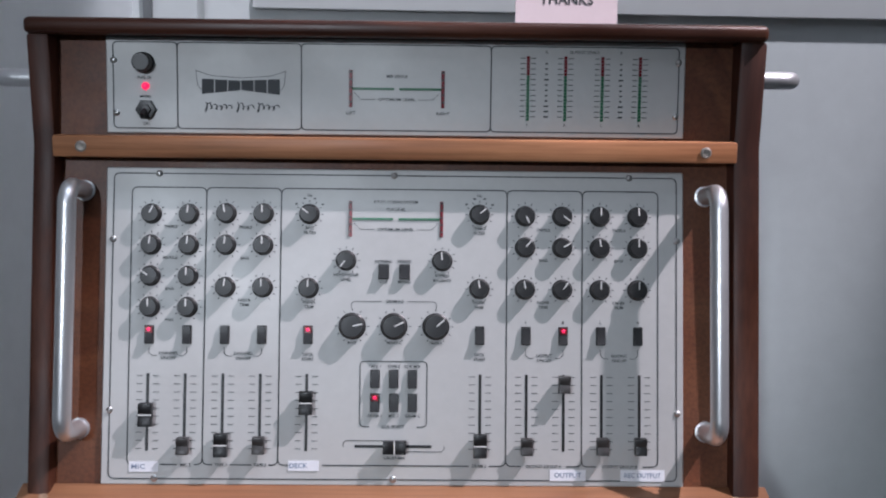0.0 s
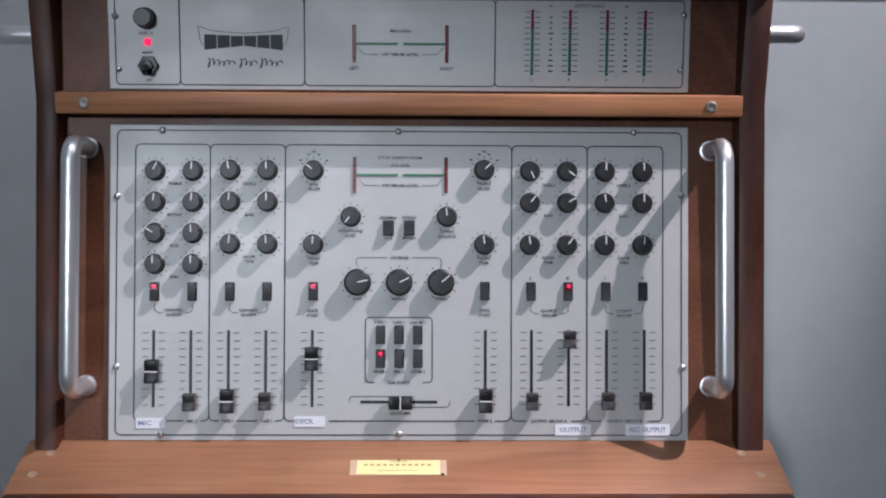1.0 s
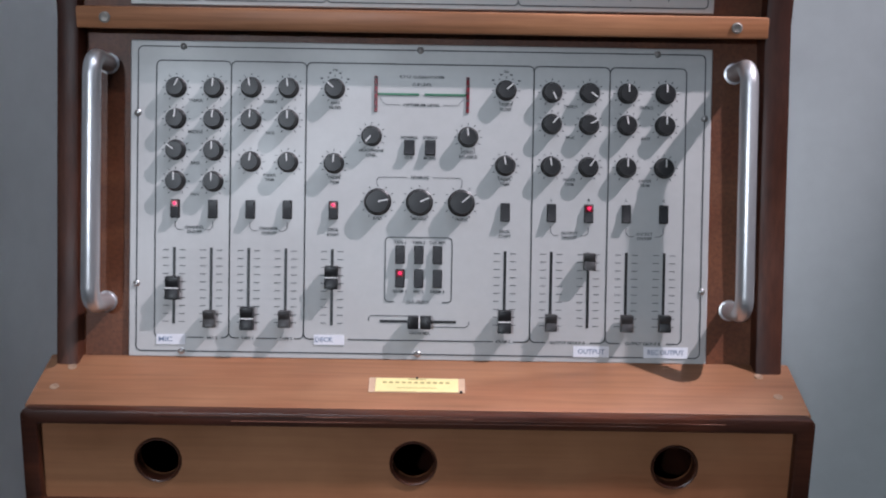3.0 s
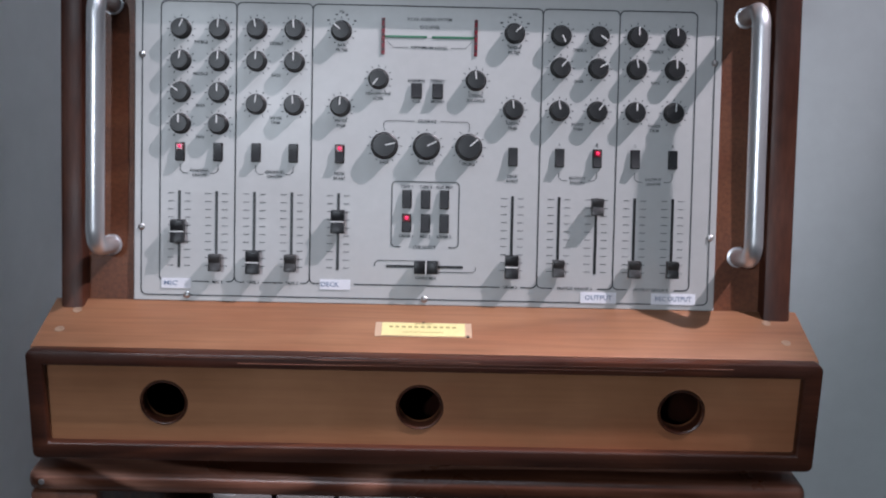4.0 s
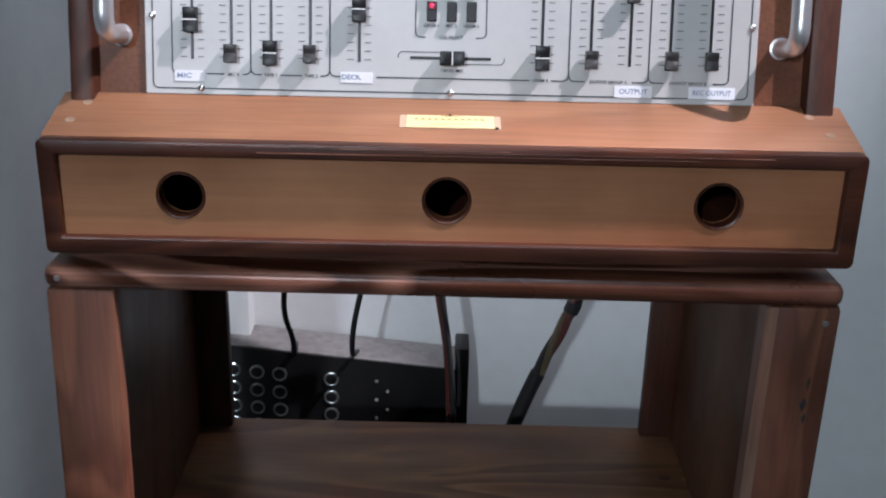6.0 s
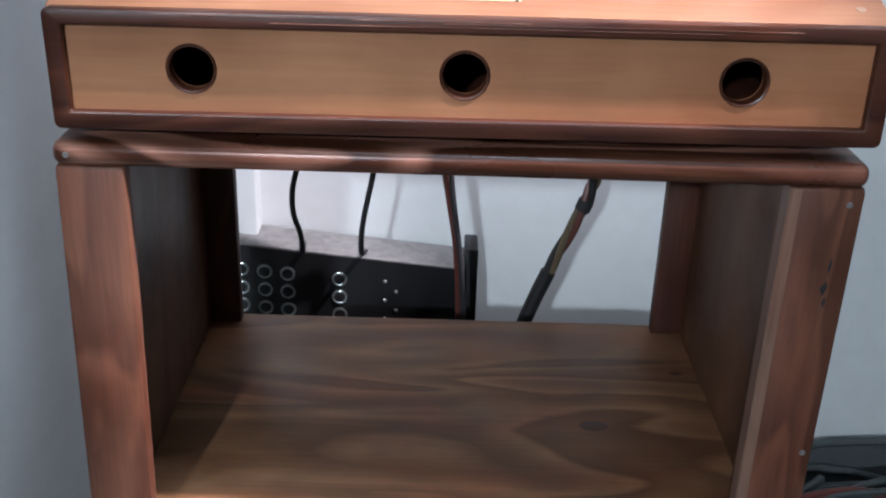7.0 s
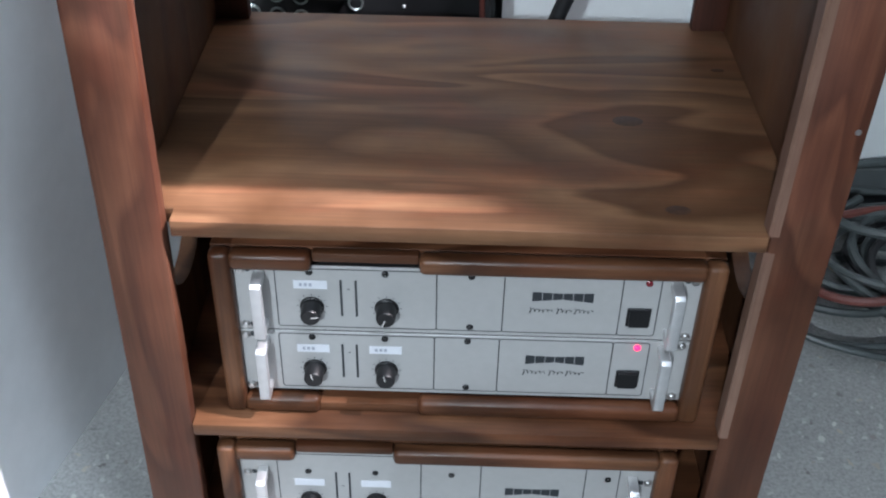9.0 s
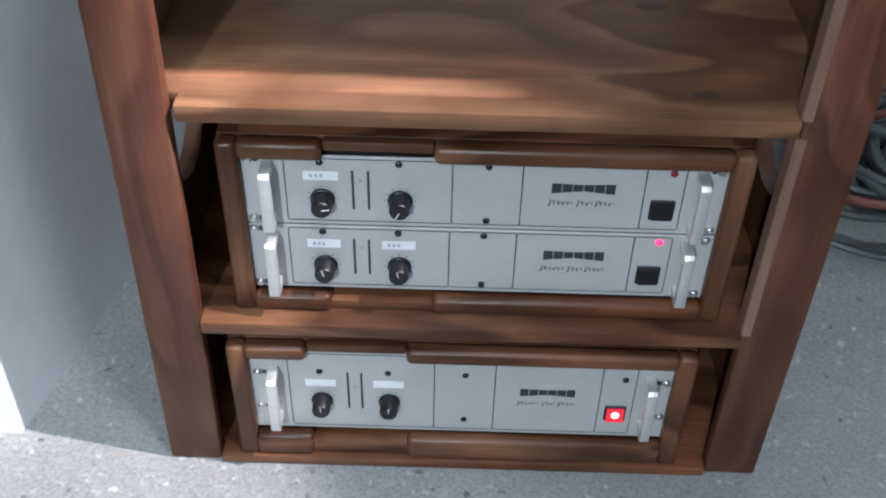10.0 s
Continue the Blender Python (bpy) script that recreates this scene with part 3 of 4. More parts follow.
FADER_TICK = mesh_of(stroke([(0.0048, 0), (0.0105, 0)], 0.0006), "fader_tick", INK, False)


def cap_mesh(w, h, mat):
    prof = [(-h / 2, 0.003), (h / 2, 0.003), (h / 2 - 0.0005, 0.0125), (h * 0.18, 0.0118), (0.0, 0.0105), (-h * 0.18, 0.0118), (-h / 2 + 0.0005, 0.0125)]
    b = slab(prof, 0, -w / 2, w / 2, bevel=0.0007)
    return mesh_of(box((-0.001, -0.003, -0.001), (0.001, 0.003, 0.004), bm=b), "fader_cap", mat)


CAP_L, CAP_S = cap_mesh(0.0122, 0.0222, BLACK), cap_mesh(0.0108, 0.0165, GREYCAP)
CAP_LINE = mesh_of(box((-0.0061, -0.0005, 0.0100), (0.0061, 0.0005, 0.0111)), "cap_line", WHITE)
FADERS = ((-0.229, 0.065, 1), (-0.1945, 0.0366, 0), (-0.1595, 0.0375, 1), (-0.1248, 0.0374, 0), (-0.0815, 0.0768, 1), (0.0802, 0.038, 1), (0.1235, 0.0375, 0), (0.1583, 0.0952, 0), (0.194, 0.038, 0), (0.2295, 0.0382, 0))
for x, y, big in FADERS:
    s = part("fader_slot", SLOT, None, console, at=LOW @ T((x, 0.0312 + 0.003 * (x + 0.23), 0)))
    for k in range(10):
        for side in (0, 180):
            part("fader_tick", FADER_TICK, None, s, at=pose(0, 0.002 + k * 0.0672 / 9, 0, 0, 0, side))
    c = part("fader_cap", CAP_L if big else CAP_S, None, console, "black fader cap with white line" if big else "dark grey fader cap", at=LOW @ T((x, y, 0)))
    if big:
        part("cap_line", CAP_LINE, None, c)
cross = part("fader_slot", SLOT, None, console, at=LOW @ Matrix.LocRotScale((0.0352, 0.0363, 0), Euler((0, 0, radians(90))), None))
c = part("fader_cap", CAP_L, None, console, "black cross fader cap with white line", at=LOW @ Matrix.LocRotScale((0.0009, 0.0363, 0), Euler((0, 0, radians(90))), None))
part("cap_line", CAP_LINE, None, c)
line([(-0.047, 0.036), (-0.047, 0.039), (-0.0445, 0.0415), (0.0, 0.0415)], low, 0.0007)
line([(0.0, 0.0315), (0.0445, 0.0315), (0.047, 0.034), (0.047, 0.037)], low, 0.0007)
part("printed_line", frame_line(-0.032, 0.0545, 0.0305, 0.1152, 0.004, 0.0009, gaps=((-0.023, 0.0215),)), INK, low)
line([(-0.0408, 0.1645), (-0.0408, 0.169), (-0.0386, 0.1712), (-0.0125, 0.1712)], low, 0.0006)
line([(0.0388, 0.1645), (0.0388, 0.169), (0.0366, 0.1712), (0.0115, 0.1712)], low, 0.0006)
for a, c in ((-0.2285, -0.1935), (-0.1588, -0.124), (0.1225, 0.1577), (0.193, 0.228)):
    line([(a, 0.1275), (a, 0.122), (a + 0.003, 0.1192), (a + 0.0075, 0.1192)], low, 0.0006)
    line([(c, 0.1275), (c, 0.122), (c - 0.003, 0.1192), (c - 0.0075, 0.1192)], low, 0.0006)


def level_bars(parent, y, half, x=0.0428):
    """Two red lamp columns joined by a green line."""
    for s in (-1, 1):
        m = part("level_meter", box((s * x - 0.0016, y - half, 0), (s * x + 0.0016, y + half, 0.0012), 0.0004, 1), LED_DARK, parent, "dark red lamp column")
        for k in range(10):
            yy = y - half + (k + 0.5) * half / 5
            part("printed_line", box((s * x - 0.0012, yy - 0.0008, 0.0011), (s * x + 0.0012, yy + 0.0008, 0.0016)), BLACK if k % 2 else LED_DARK, parent)
        a, c = sorted((s * x - s * 0.0016, s * 0.0024))
        part("level_line", box((a, y - 0.0011, 0), (c, y + 0.0011, 0.0009), 0.0003, 1), GREEN, parent, "green lamp row")
        line([(s * 0.0395, y - 0.0035), (s * 0.0335, y - 0.0098), (s * 0.020, y - 0.0098)], parent, 0.0005)
    txt("OPTIMUM LEVEL", 0, y - 0.0098, parent, 0.0037, width=0.0345)


level_bars(low, 0.2485, 0.0168)
for text, x, y in (("TREBLE", -0.2105, 0.2395), ("MIDDLE", -0.2105, 0.2105), ("BASS", -0.2105, 0.1815), ("PAN", -0.2105, 0.1523), ("TREBLE", -0.141, 0.2395), ("BASS", -0.141, 0.2105),
                   ("FADER", -0.141, 0.1712), ("TRIM", -0.141, 0.1668), ("TREBLE", 0.139, 0.2395), ("BASS", 0.139, 0.2108), ("FADER", 0.139, 0.1712), ("TRIM", 0.139, 0.1668),
                   ("TREBLE", 0.210, 0.2395), ("BASS", 0.210, 0.2108), ("FADER", 0.210, 0.1712), ("TRIM", 0.210, 0.1668), ("BASS", -0.0805, 0.2395), ("FILTER", -0.0805, 0.235),
                   ("FADER", -0.0805, 0.170), ("TRIM", -0.0805, 0.1655), ("TREBLE", 0.0785, 0.2405), ("FILTER", 0.0785, 0.236), ("FADER", 0.0785, 0.1708), ("TRIM", 0.0785, 0.1663),
                   ("CHANNEL", -0.2105, 0.1215), ("ON/OFF", -0.2105, 0.1172), ("CHANNEL", -0.141, 0.1215), ("ON/OFF", -0.141, 0.1172), ("OUTPUT", 0.140, 0.1215), ("ON/OFF", 0.140, 0.1172),
                   ("OUTPUT", 0.2105, 0.1215), ("ON/OFF", 0.2105, 0.1172), ("DECK", -0.081, 0.1212), ("START", -0.081, 0.1168), ("DECK", 0.0795, 0.122), ("START", 0.0795, 0.1176),
                   ("HEADPHONE", -0.0463, 0.1958), ("LEVEL", -0.0463, 0.1915), ("STEREO", 0.044, 0.1955), ("BALANCE", 0.044, 0.1912), ("GRAM EQ", -0.0005, 0.1712), ("CUE SELECT", -0.0008, 0.0545),
                   ("CROSS MIX", 0.0009, 0.0255), ("CUE LEVEL", 0, 0.2575), ("P.T.F.F. CUEING SYSTEM", 0, 0.2645), ("BASS", -0.0398, 0.1325), ("MIDDLE", -0.0008, 0.1325), ("TREBLE", 0.0383, 0.1325),
                   ("OUTPUT GROUP A", 0.140, 0.0185), ("OUTPUT GROUP B", 0.211, 0.0185), ("MIC 2", -0.193, 0.0182), ("TAPE 1", -0.160, 0.0184), ("TAPE 2", -0.124, 0.0184), ("GRAM 2", 0.0795, 0.0186),
                   ("TAPE 1", -0.018, 0.1105), ("TAPE 2", -0.0006, 0.1105), ("CUE MIX", 0.0168, 0.1105), ("GRAM 1", -0.018, 0.0645), ("MIC 2", -0.0004, 0.0645), ("GRAM 2", 0.017, 0.0645),
                   ("NORMAL", -0.011, 0.2085), ("STEREO", 0.0085, 0.2085), ("CUE", -0.011, 0.1895), ("MONO", 0.0085, 0.1895), ("Hz", -0.081, 0.270), ("Hz", 0.0785, 0.271),
                   ("L", 0.1228, 0.1525), ("R", 0.1577, 0.1525), ("L", 0.193, 0.1527), ("R", 0.228, 0.1527)):
    txt(text, x, y, low)
for x0, y0 in ((-0.0812, 0.2525), (0.0785, 0.2535)):
    for k in range(4):
        a = radians(-52 + 35 * k)
        line([(x0 + 0.0155 * math.sin(a) - 0.0012, y0 + 0.0155 * math.cos(a)), (x0 + 0.0155 * math.sin(a) + 0.0012, y0 + 0.0155 * math.cos(a))], low, 0.0014)
for text, x, y, w, h in (("MIC", -0.2315, 0.0165, 0.027, 0.0095), ("DECK", -0.0835, 0.018, 0.0285, 0.0095), ("OUTPUT", 0.1625, 0.0105, 0.0335, 0.0105), ("REC OUTPUT", 0.2325, 0.0105, 0.0415, 0.0105)):
    s = part("paper_label", box((x - w / 2, y - h / 2, 0.0003), (x + w / 2, y + h / 2, 0.0008)), PAPER, low, "white paper label with handwritten word")
    lettering(text, 0.0062, s, T((x - (0.005 if w < 0.03 else 0), y, 0.0009)), PEN, width=min(w * 0.82, 0.0042 * len(text)))

# meter panel
part("printed_line", frame_line(-0.262, 0.0045, -0.203, 0.0835, 0.004, LINE), INK, up)
for a, c in ((-0.203, -0.0885), (-0.0885, 0.0875), (0.0875, 0.2625)):
    part("printed_line", frame_line(a, 0.0045, c, 0.0835, 0.004, LINE), INK, up)
for x, y in ((-0.2615, 0.0665), (-0.2595, 0.0185), (0.262, 0.0705), (0.2605, 0.0205)):
    part("screw", PANEL_SCREW, None, up, "small steel screw", at=T((x, y, 0)))
part("fuse_holder", lathe([(0.0098, 0), (0.0098, 0.003), (0.0088, 0.004), (0.0086, 0.013), (0.0075, 0.0142), (0, 0.0142)], 30, flute=0.0002), BLACK, console, "round black fuse holder", at=UP @ T((-0.2335, 0.0645, 0)))
part("indicator_lamp", lathe([(0.0037, 0), (0.0035, 0.001), (0.003, 0.003), (0.0014, 0.0042), (0, 0.0045)], 20), LED, console, "glowing red mains lamp", at=UP @ T((-0.2325, 0.0432, 0)))
tog = part("power_switch", lathe([(0.0098, 0), (0.0098, 0.003), (0.009, 0.0042), (0.0055, 0.0045), (0.0052, 0.008), (0, 0.009)], 6), BLACK, console, "black hexagonal mains switch", at=UP @ T((-0.232, 0.0215, 0)))
part("lever", sweep([(0, 0, 0.006), (0, -0.003, 0.012), (0, -0.006, 0.017)], 0.0022, 10), BLACK, tog)
for text, x, y, size in (("FUSE 1A", -0.2335, 0.051, 0.0036), ("MAINS", -0.2325, 0.0335, 0.0036), ("ON", -0.232, 0.0085, 0.0036), ("MIX LEVELS", 0, 0.0545, 0.0038), ("LEFT", -0.0428, 0.0205, 0.0042), ("RIGHT", 0.0428, 0.0205, 0.0042), ("OUTPUT LEVELS", 0.174, 0.0785, 0.0038), ("A", 0.139, 0.0785, 0.0038), ("B", 0.2085, 0.0785, 0.0038)):
    txt(text, x, y, up, size)
level_bars(up, 0.043, 0.0172)
METER_TICK = mesh_of(stroke([(0.0025, 0), (0.0072, 0)], 0.0007), "meter_tick", INK, False)
for x, name in ((0.1218, "L"), (0.1567, "R"), (0.1912, "L"), (0.2263, "R")):
    for k in range(20):
        y = 0.0152 + k * 0.0030
        part("meter_segment", box((x - 0.0014, y, 0), (x + 0.0014, y + 0.0026, 0.0012)), LED_DARK if k > 13 else GREEN, up)
    for k in range(12):
        for side in (0, 180):
            part("meter_tick", METER_TICK, None, up, at=pose(x, 0.019 + k * 0.0049, 0, 0, 0, side))
    txt(name, x, 0.0112, up, 0.0034)
for x in (0.139, 0.2085):
    for k in range(11):
        w = 0.0022 if k in (0, 1, 2, 7) else 0.0012
        line([(x - w, 0.019 + k * 0.0049), (x + w, 0.019 + k * 0.0049)], up, 0.0013)


def emblem(parent, x, y, w, h):
    """Maker's mark: a row of plain dark blocks, taller towards its ends."""
    n = 6
    for k in range(n):
        a, c = x - w / 2 + k * w / n + w * 0.006, x - w / 2 + (k + 1) * w / n - w * 0.006
        e0, e1 = abs(k / n * 2 - 1), abs((k + 1) / n * 2 - 1)
        b0, b1, top = y - h * (0.30 + 0.30 * e0), y - h * (0.30 + 0.30 * e1), y + h * (0.34 + 0.12 * (e0 + e1) / 2)
        part("emblem_block", slab([(a, b0), (c, b1), (c, top + h * 0.05 * (e1 - e0)), (a, top)], 2, 0.0001, 0.0005), INK, parent)


def script(parent, x, y, w, h):
    """A line of looped pen strokes with thick and thin places, in three runs."""
    for a, c in ((0.0, 0.36), (0.43, 0.66), (0.71, 1.0)):
        b, pts, n = bmesh.new(), [], int((c - a) * 150)
        for i in range(n + 1):
            u, th = a + (c - a) * i / n, i * 0.62
            tall = 1.7 if i < 11 else 0.75 + 0.3 * math.sin(i * 0.37 + a * 9)
            yy = h * 0.42 * tall * math.cos(th)
            pts.append((x - w / 2 + w * u + 0.26 * h * math.sin(th) + 0.3 * yy, y + yy))
        for p, q in zip(pts, pts[1:]):
            stroke([p, q], h * (0.17 if q[1] < p[1] else 0.09), b)
        part("script_line", b, INK, parent)


emblem(up, -0.1445, 0.0445, 0.073, 0.0135)
for s in (-1, 1):
    line([(-0.1445 + s * 0.0415, 0.058), (-0.1445 + s * 0.040, 0.045), (-0.1445 + s * 0.0365, 0.040)], up, 0.0005)
    line([(-0.1445 + s * 0.0415, 0.058), (-0.1445 + s * 0.028, 0.0535), (-0.1445 + s * 0.0135, 0.0525), (-0.1445, 0.0515)], up, 0.0005)
script(up, -0.1445, 0.0245, 0.068, 0.0062)

# sign on the console
sign = thing("paper_sign", pose(0.1625, 0.19, 1.4885, -8, 0, 0), "pale pink notice with black print standing on the console", "sign")
part("sheet", box((-0.0495, -0.001, 0), (0.0495, 0.001, 0.15)), PINK, sign)
lettering("THANKS", 0.0135, sign, Matrix.LocRotScale((0, -0.0013, 0.0235), Euler((radians(90), 0, 0)), None), width=0.052)
part("prop", slab([(0.0, 0.002), (0.05, 0.007), (0.0, 0.10)], 0, -0.01, 0.01), PINK, sign)

# ---- wooden rack ----
rack = thing("equipment_rack", T((0.0, 0, 0)), "tall dark-stained wooden rack with shelves standing on the floor", "rack")
part("top_board", box((-0.348, 0.0, 0.9010), (0.351, 0.470, 0.9230), 0.009, 4), WOOD_STREAKED, rack, "dark top board with worn front edge, highlight painted as pale streaks")
for s in (-1, 1):
    a, c = sorted((s * 0.286, s * 0.3455))
    part("front_stile", slab([(0.285 if s > 0 else -0.300, 0.0), (0.287 if s > 0 else -0.286, 0.902), (0.3505 if s > 0 else -0.347, 0.902), (s * (0.348 if s > 0 else 0.363), 0.0)], 1, 0.001, 0.022, bevel=0.005), WOOD_STILE, rack, "brown stained upright with flowing grain")
    a, c = sorted((s * 0.325, s * 0.345))
    part("side_panel", slab([(0.0215, 0.0), (0.464, 0.0), (0.464, 0.902), (0.0215, 0.902)], 0, a, c, [circle(0.175, 0.405, 0.088, 36)]), WOOD_SIDE, rack)
    a, c = sorted((s * 0.283, s * 0.3255))
    part("rear_stile", box((a, 0.445, 0.02), (c, 0.4645, 0.902), 0.002), WOOD_Z, rack)
part("shelf", slab([(-0.2855, 0.0), (0.2855, 0.0), (0.2855, 0.0225), (0.3248, 0.0225), (0.3248, 0.469), (-0.3248, 0.469), (-0.3248, 0.0225), (-0.2855, 0.0225)], 2, 0.4945, 0.513, bevel=0.0018), WOOD_SHELF, rack, "mid-brown stained shelf with knots and swirling grain")
part("lower_shelf", slab([(-0.2965, -0.002), (0.2855, -0.002), (0.2855, 0.0225), (0.3248, 0.0225), (0.3248, 0.463), (-0.3248, 0.463), (-0.3248, 0.0225), (-0.2965, 0.0225)], 2, 0.2205, 0.2375, bevel=0.002), WOOD_CASE, rack, "brown lower shelf")
part("bottom_board", slab([(-0.2990, -0.004), (0.2850, -0.004), (0.2855, 0.0225), (0.3248, 0.0225), (0.3248, 0.463), (-0.3248, 0.463), (-0.3248, 0.0225), (-0.2990, 0.0225)], 2, 0.0, 0.0145, bevel=0.003), WOOD_CASE, rack)
# pale strip: side light on the worn inner edge, put into the colour
for z0, z1 in ((0.2378, 0.494), (0.5135, 0.9005)):
    part("worn_edge", slab([(0.2842, 0.0221), (0.2842, 0.003), (0.2862, 0.0006), (0.2942, 0.0006), (0.2942, 0.0221)], 2, z0, z1), WOOD_PALE, rack, "pale worn chamfer on the upright's inner edge, lit tone painted in")
for x, z in ((0.337, 0.887), (-0.335, 0.912), (0.3395, 0.63)):
    part("screw", lathe([(0.003, 0), (0.0026, 0.0008), (0, 0.001)], 12), STEEL, rack, at=Matrix.LocRotScale((x, 0.0005, z), Euler((radians(90), 0, 0)), None))
for x, z, w, h in ((0.3305, 0.828, 0.0016, 0.016), (0.3285, 0.806, 0.0034, 0.014), (0.331, 0.792, 0.0018, 0.012)):
    part("gouge", slab([(x - w, z), (x, z - h / 2), (x + w, z + h * 0.1), (x + w * 0.3, z + h / 2)], 1, 0.0006, 0.003), RUBBER, rack, "dark gouge in the wood")
for x, y, r in ((0.175, 0.212, 0.019), (0.205, 0.042, 0.014), (0.297, 0.338, 0.009)):
    part("knot", lathe([(r, 0.0), (r * 0.7, 0.0003), (0, 0.0004)], 20, at=Matrix.Diagonal((1, 0.62, 1, 1))), KNOT, rack, at=T((x, y, 0.5129)))


# ---- amplifiers in their cases ----
def case_with_lip(name, x, y, z0, z1, depth, notch, lip=0.0215):
    """Open-fronted wooden case with a rounded front frame, notched above and below."""
    c = thing(name, T((x, y, z0)), "brown wooden amplifier case with rounded notched front frame", "amplifier case", "amplifier cases")
    h, w, o = z1 - z0, 0.262, 0.2395
    for s in (-1, 1):
        a, b = sorted((s * o, s * w))
        part("side_frame", box((a, 0, 0.0), (b, 0.02, h), 0.0065, 3), WOOD_CASE_Z, c)
        part("side_board", box((a if s > 0 else a, 0.02, 0.001), (b, depth, h - 0.001), 0.002), WOOD_CASE_Z, c)
    for a, b in ((-o - 0.002, notch[0]), (notch[1], o + 0.002)):
        part("top_lip", box((a, 0.0, h - 0.021), (b, 0.02, h), 0.0065, 3), WOOD_CASE, c)
        part("bottom_lip", box((a, 0.0, 0.0), (b, 0.02, lip), 0.0065, 3), WOOD_CASE, c)
    part("top_board", box((-o - 0.002, 0.02, h - 0.013), (o + 0.002, depth, h - 0.001), 0.002), WOOD_CASE, c)
    part("top_notch", box((notch[0], 0.0085, h - 0.013), (notch[1], 0.0205, h - 0.001), 0.003), WOOD_CASE, c)
    part("bottom_board", box((-o - 0.002, 0.006, 0.0005), (o + 0.002, depth, lip - 0.009), 0.002), WOOD_CASE, c)
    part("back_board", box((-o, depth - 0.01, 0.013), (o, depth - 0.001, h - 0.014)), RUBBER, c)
    return c


AMP_PANEL = mesh_of(box((-0.2412, 0, -0.003), (0.2412, 0.0862, 0), 0.0006, 1), "front_panel", SILVER)
AMP_PANEL_TALL = mesh_of(box((-0.2412, 0, -0.003), (0.2412, 0.1325, 0), 0.0006, 1), "front_panel", SILVER)
AMP_KNOB = mesh_of(lathe([(0.0128, 0), (0.0128, 0.0022), (0.0108, 0.0032), (0.0102, 0.019), (0.0092, 0.0205), (0, 0.0205)], 40, flute=0.0003), "knob", BLACK)
AMP_POINTER = mesh_of(box((-0.0004, 0.001, 0.0205), (0.0004, 0.0088, 0.0209)), "pointer_line", WHITE)
AMP_MARKS = tick_mesh(0.0142, 0.0163)
DOT = mesh_of(lathe([(0.0038, 0), (0.0036, 0.0012), (0.0022, 0.002), (0.0012, 0.0012), (0, 0.0012)], 16), "screw", BLACK)
RACK_SCREW = mesh_of(lathe([(0.0052, 0), (0.0052, 0.0008), (0.0042, 0.0012), (0.0042, 0.003), (0.003, 0.0042), (0.001, 0.0042), (0.001, 0.003), (0, 0.003)], 18), "rack_screw", STEEL)


def bar_handle(length):
    q = length
    b = slab([(0.0, 0.0), (0.024, 0.0), (0.028, 0.004), (0.028, q - 0.004), (0.024, q), (0.0, q), (0.0, q - 0.010), (0.018, q - 0.010), (0.018, 0.010), (0.0, 0.010)], 0, -0.0055, 0.0055, bevel=0.0008)
    b.transform(Matrix(((1, 0, 0, 0), (0, 0, 1, 0), (0, 1, 0, 0), (0, 0, 0, 1))))
    bmesh.ops.recalc_face_normals(b, faces=b.faces)
    return mesh_of(b, "handle", ALU)


BAR, BAR_TALL = bar_handle(0.074), bar_handle(0.086)
# heights on the panel: knobs, labels, top and bottom screws, level slot from and to, emblem, script, switch, lamp, handle foot, rack screws
SHORT_V = dict(knob=0.0335, label=0.0625, top=0.0785, low=0.0105, slot=(0.021, 0.069), emblem=0.0555, script=0.036, switch=0.0315, lamp=0.0765, foot=0.006, screws=(0.0064, 0.0808), edge=0.083)
TALL_V = dict(knob=0.0500, label=0.0790, top=0.0980, low=0.0220, slot=(0.037, 0.097), emblem=0.0730, script=0.0535, switch=0.0420, lamp=0.0985, foot=0.020, screws=(0.0375, 0.0950), edge=0.127)


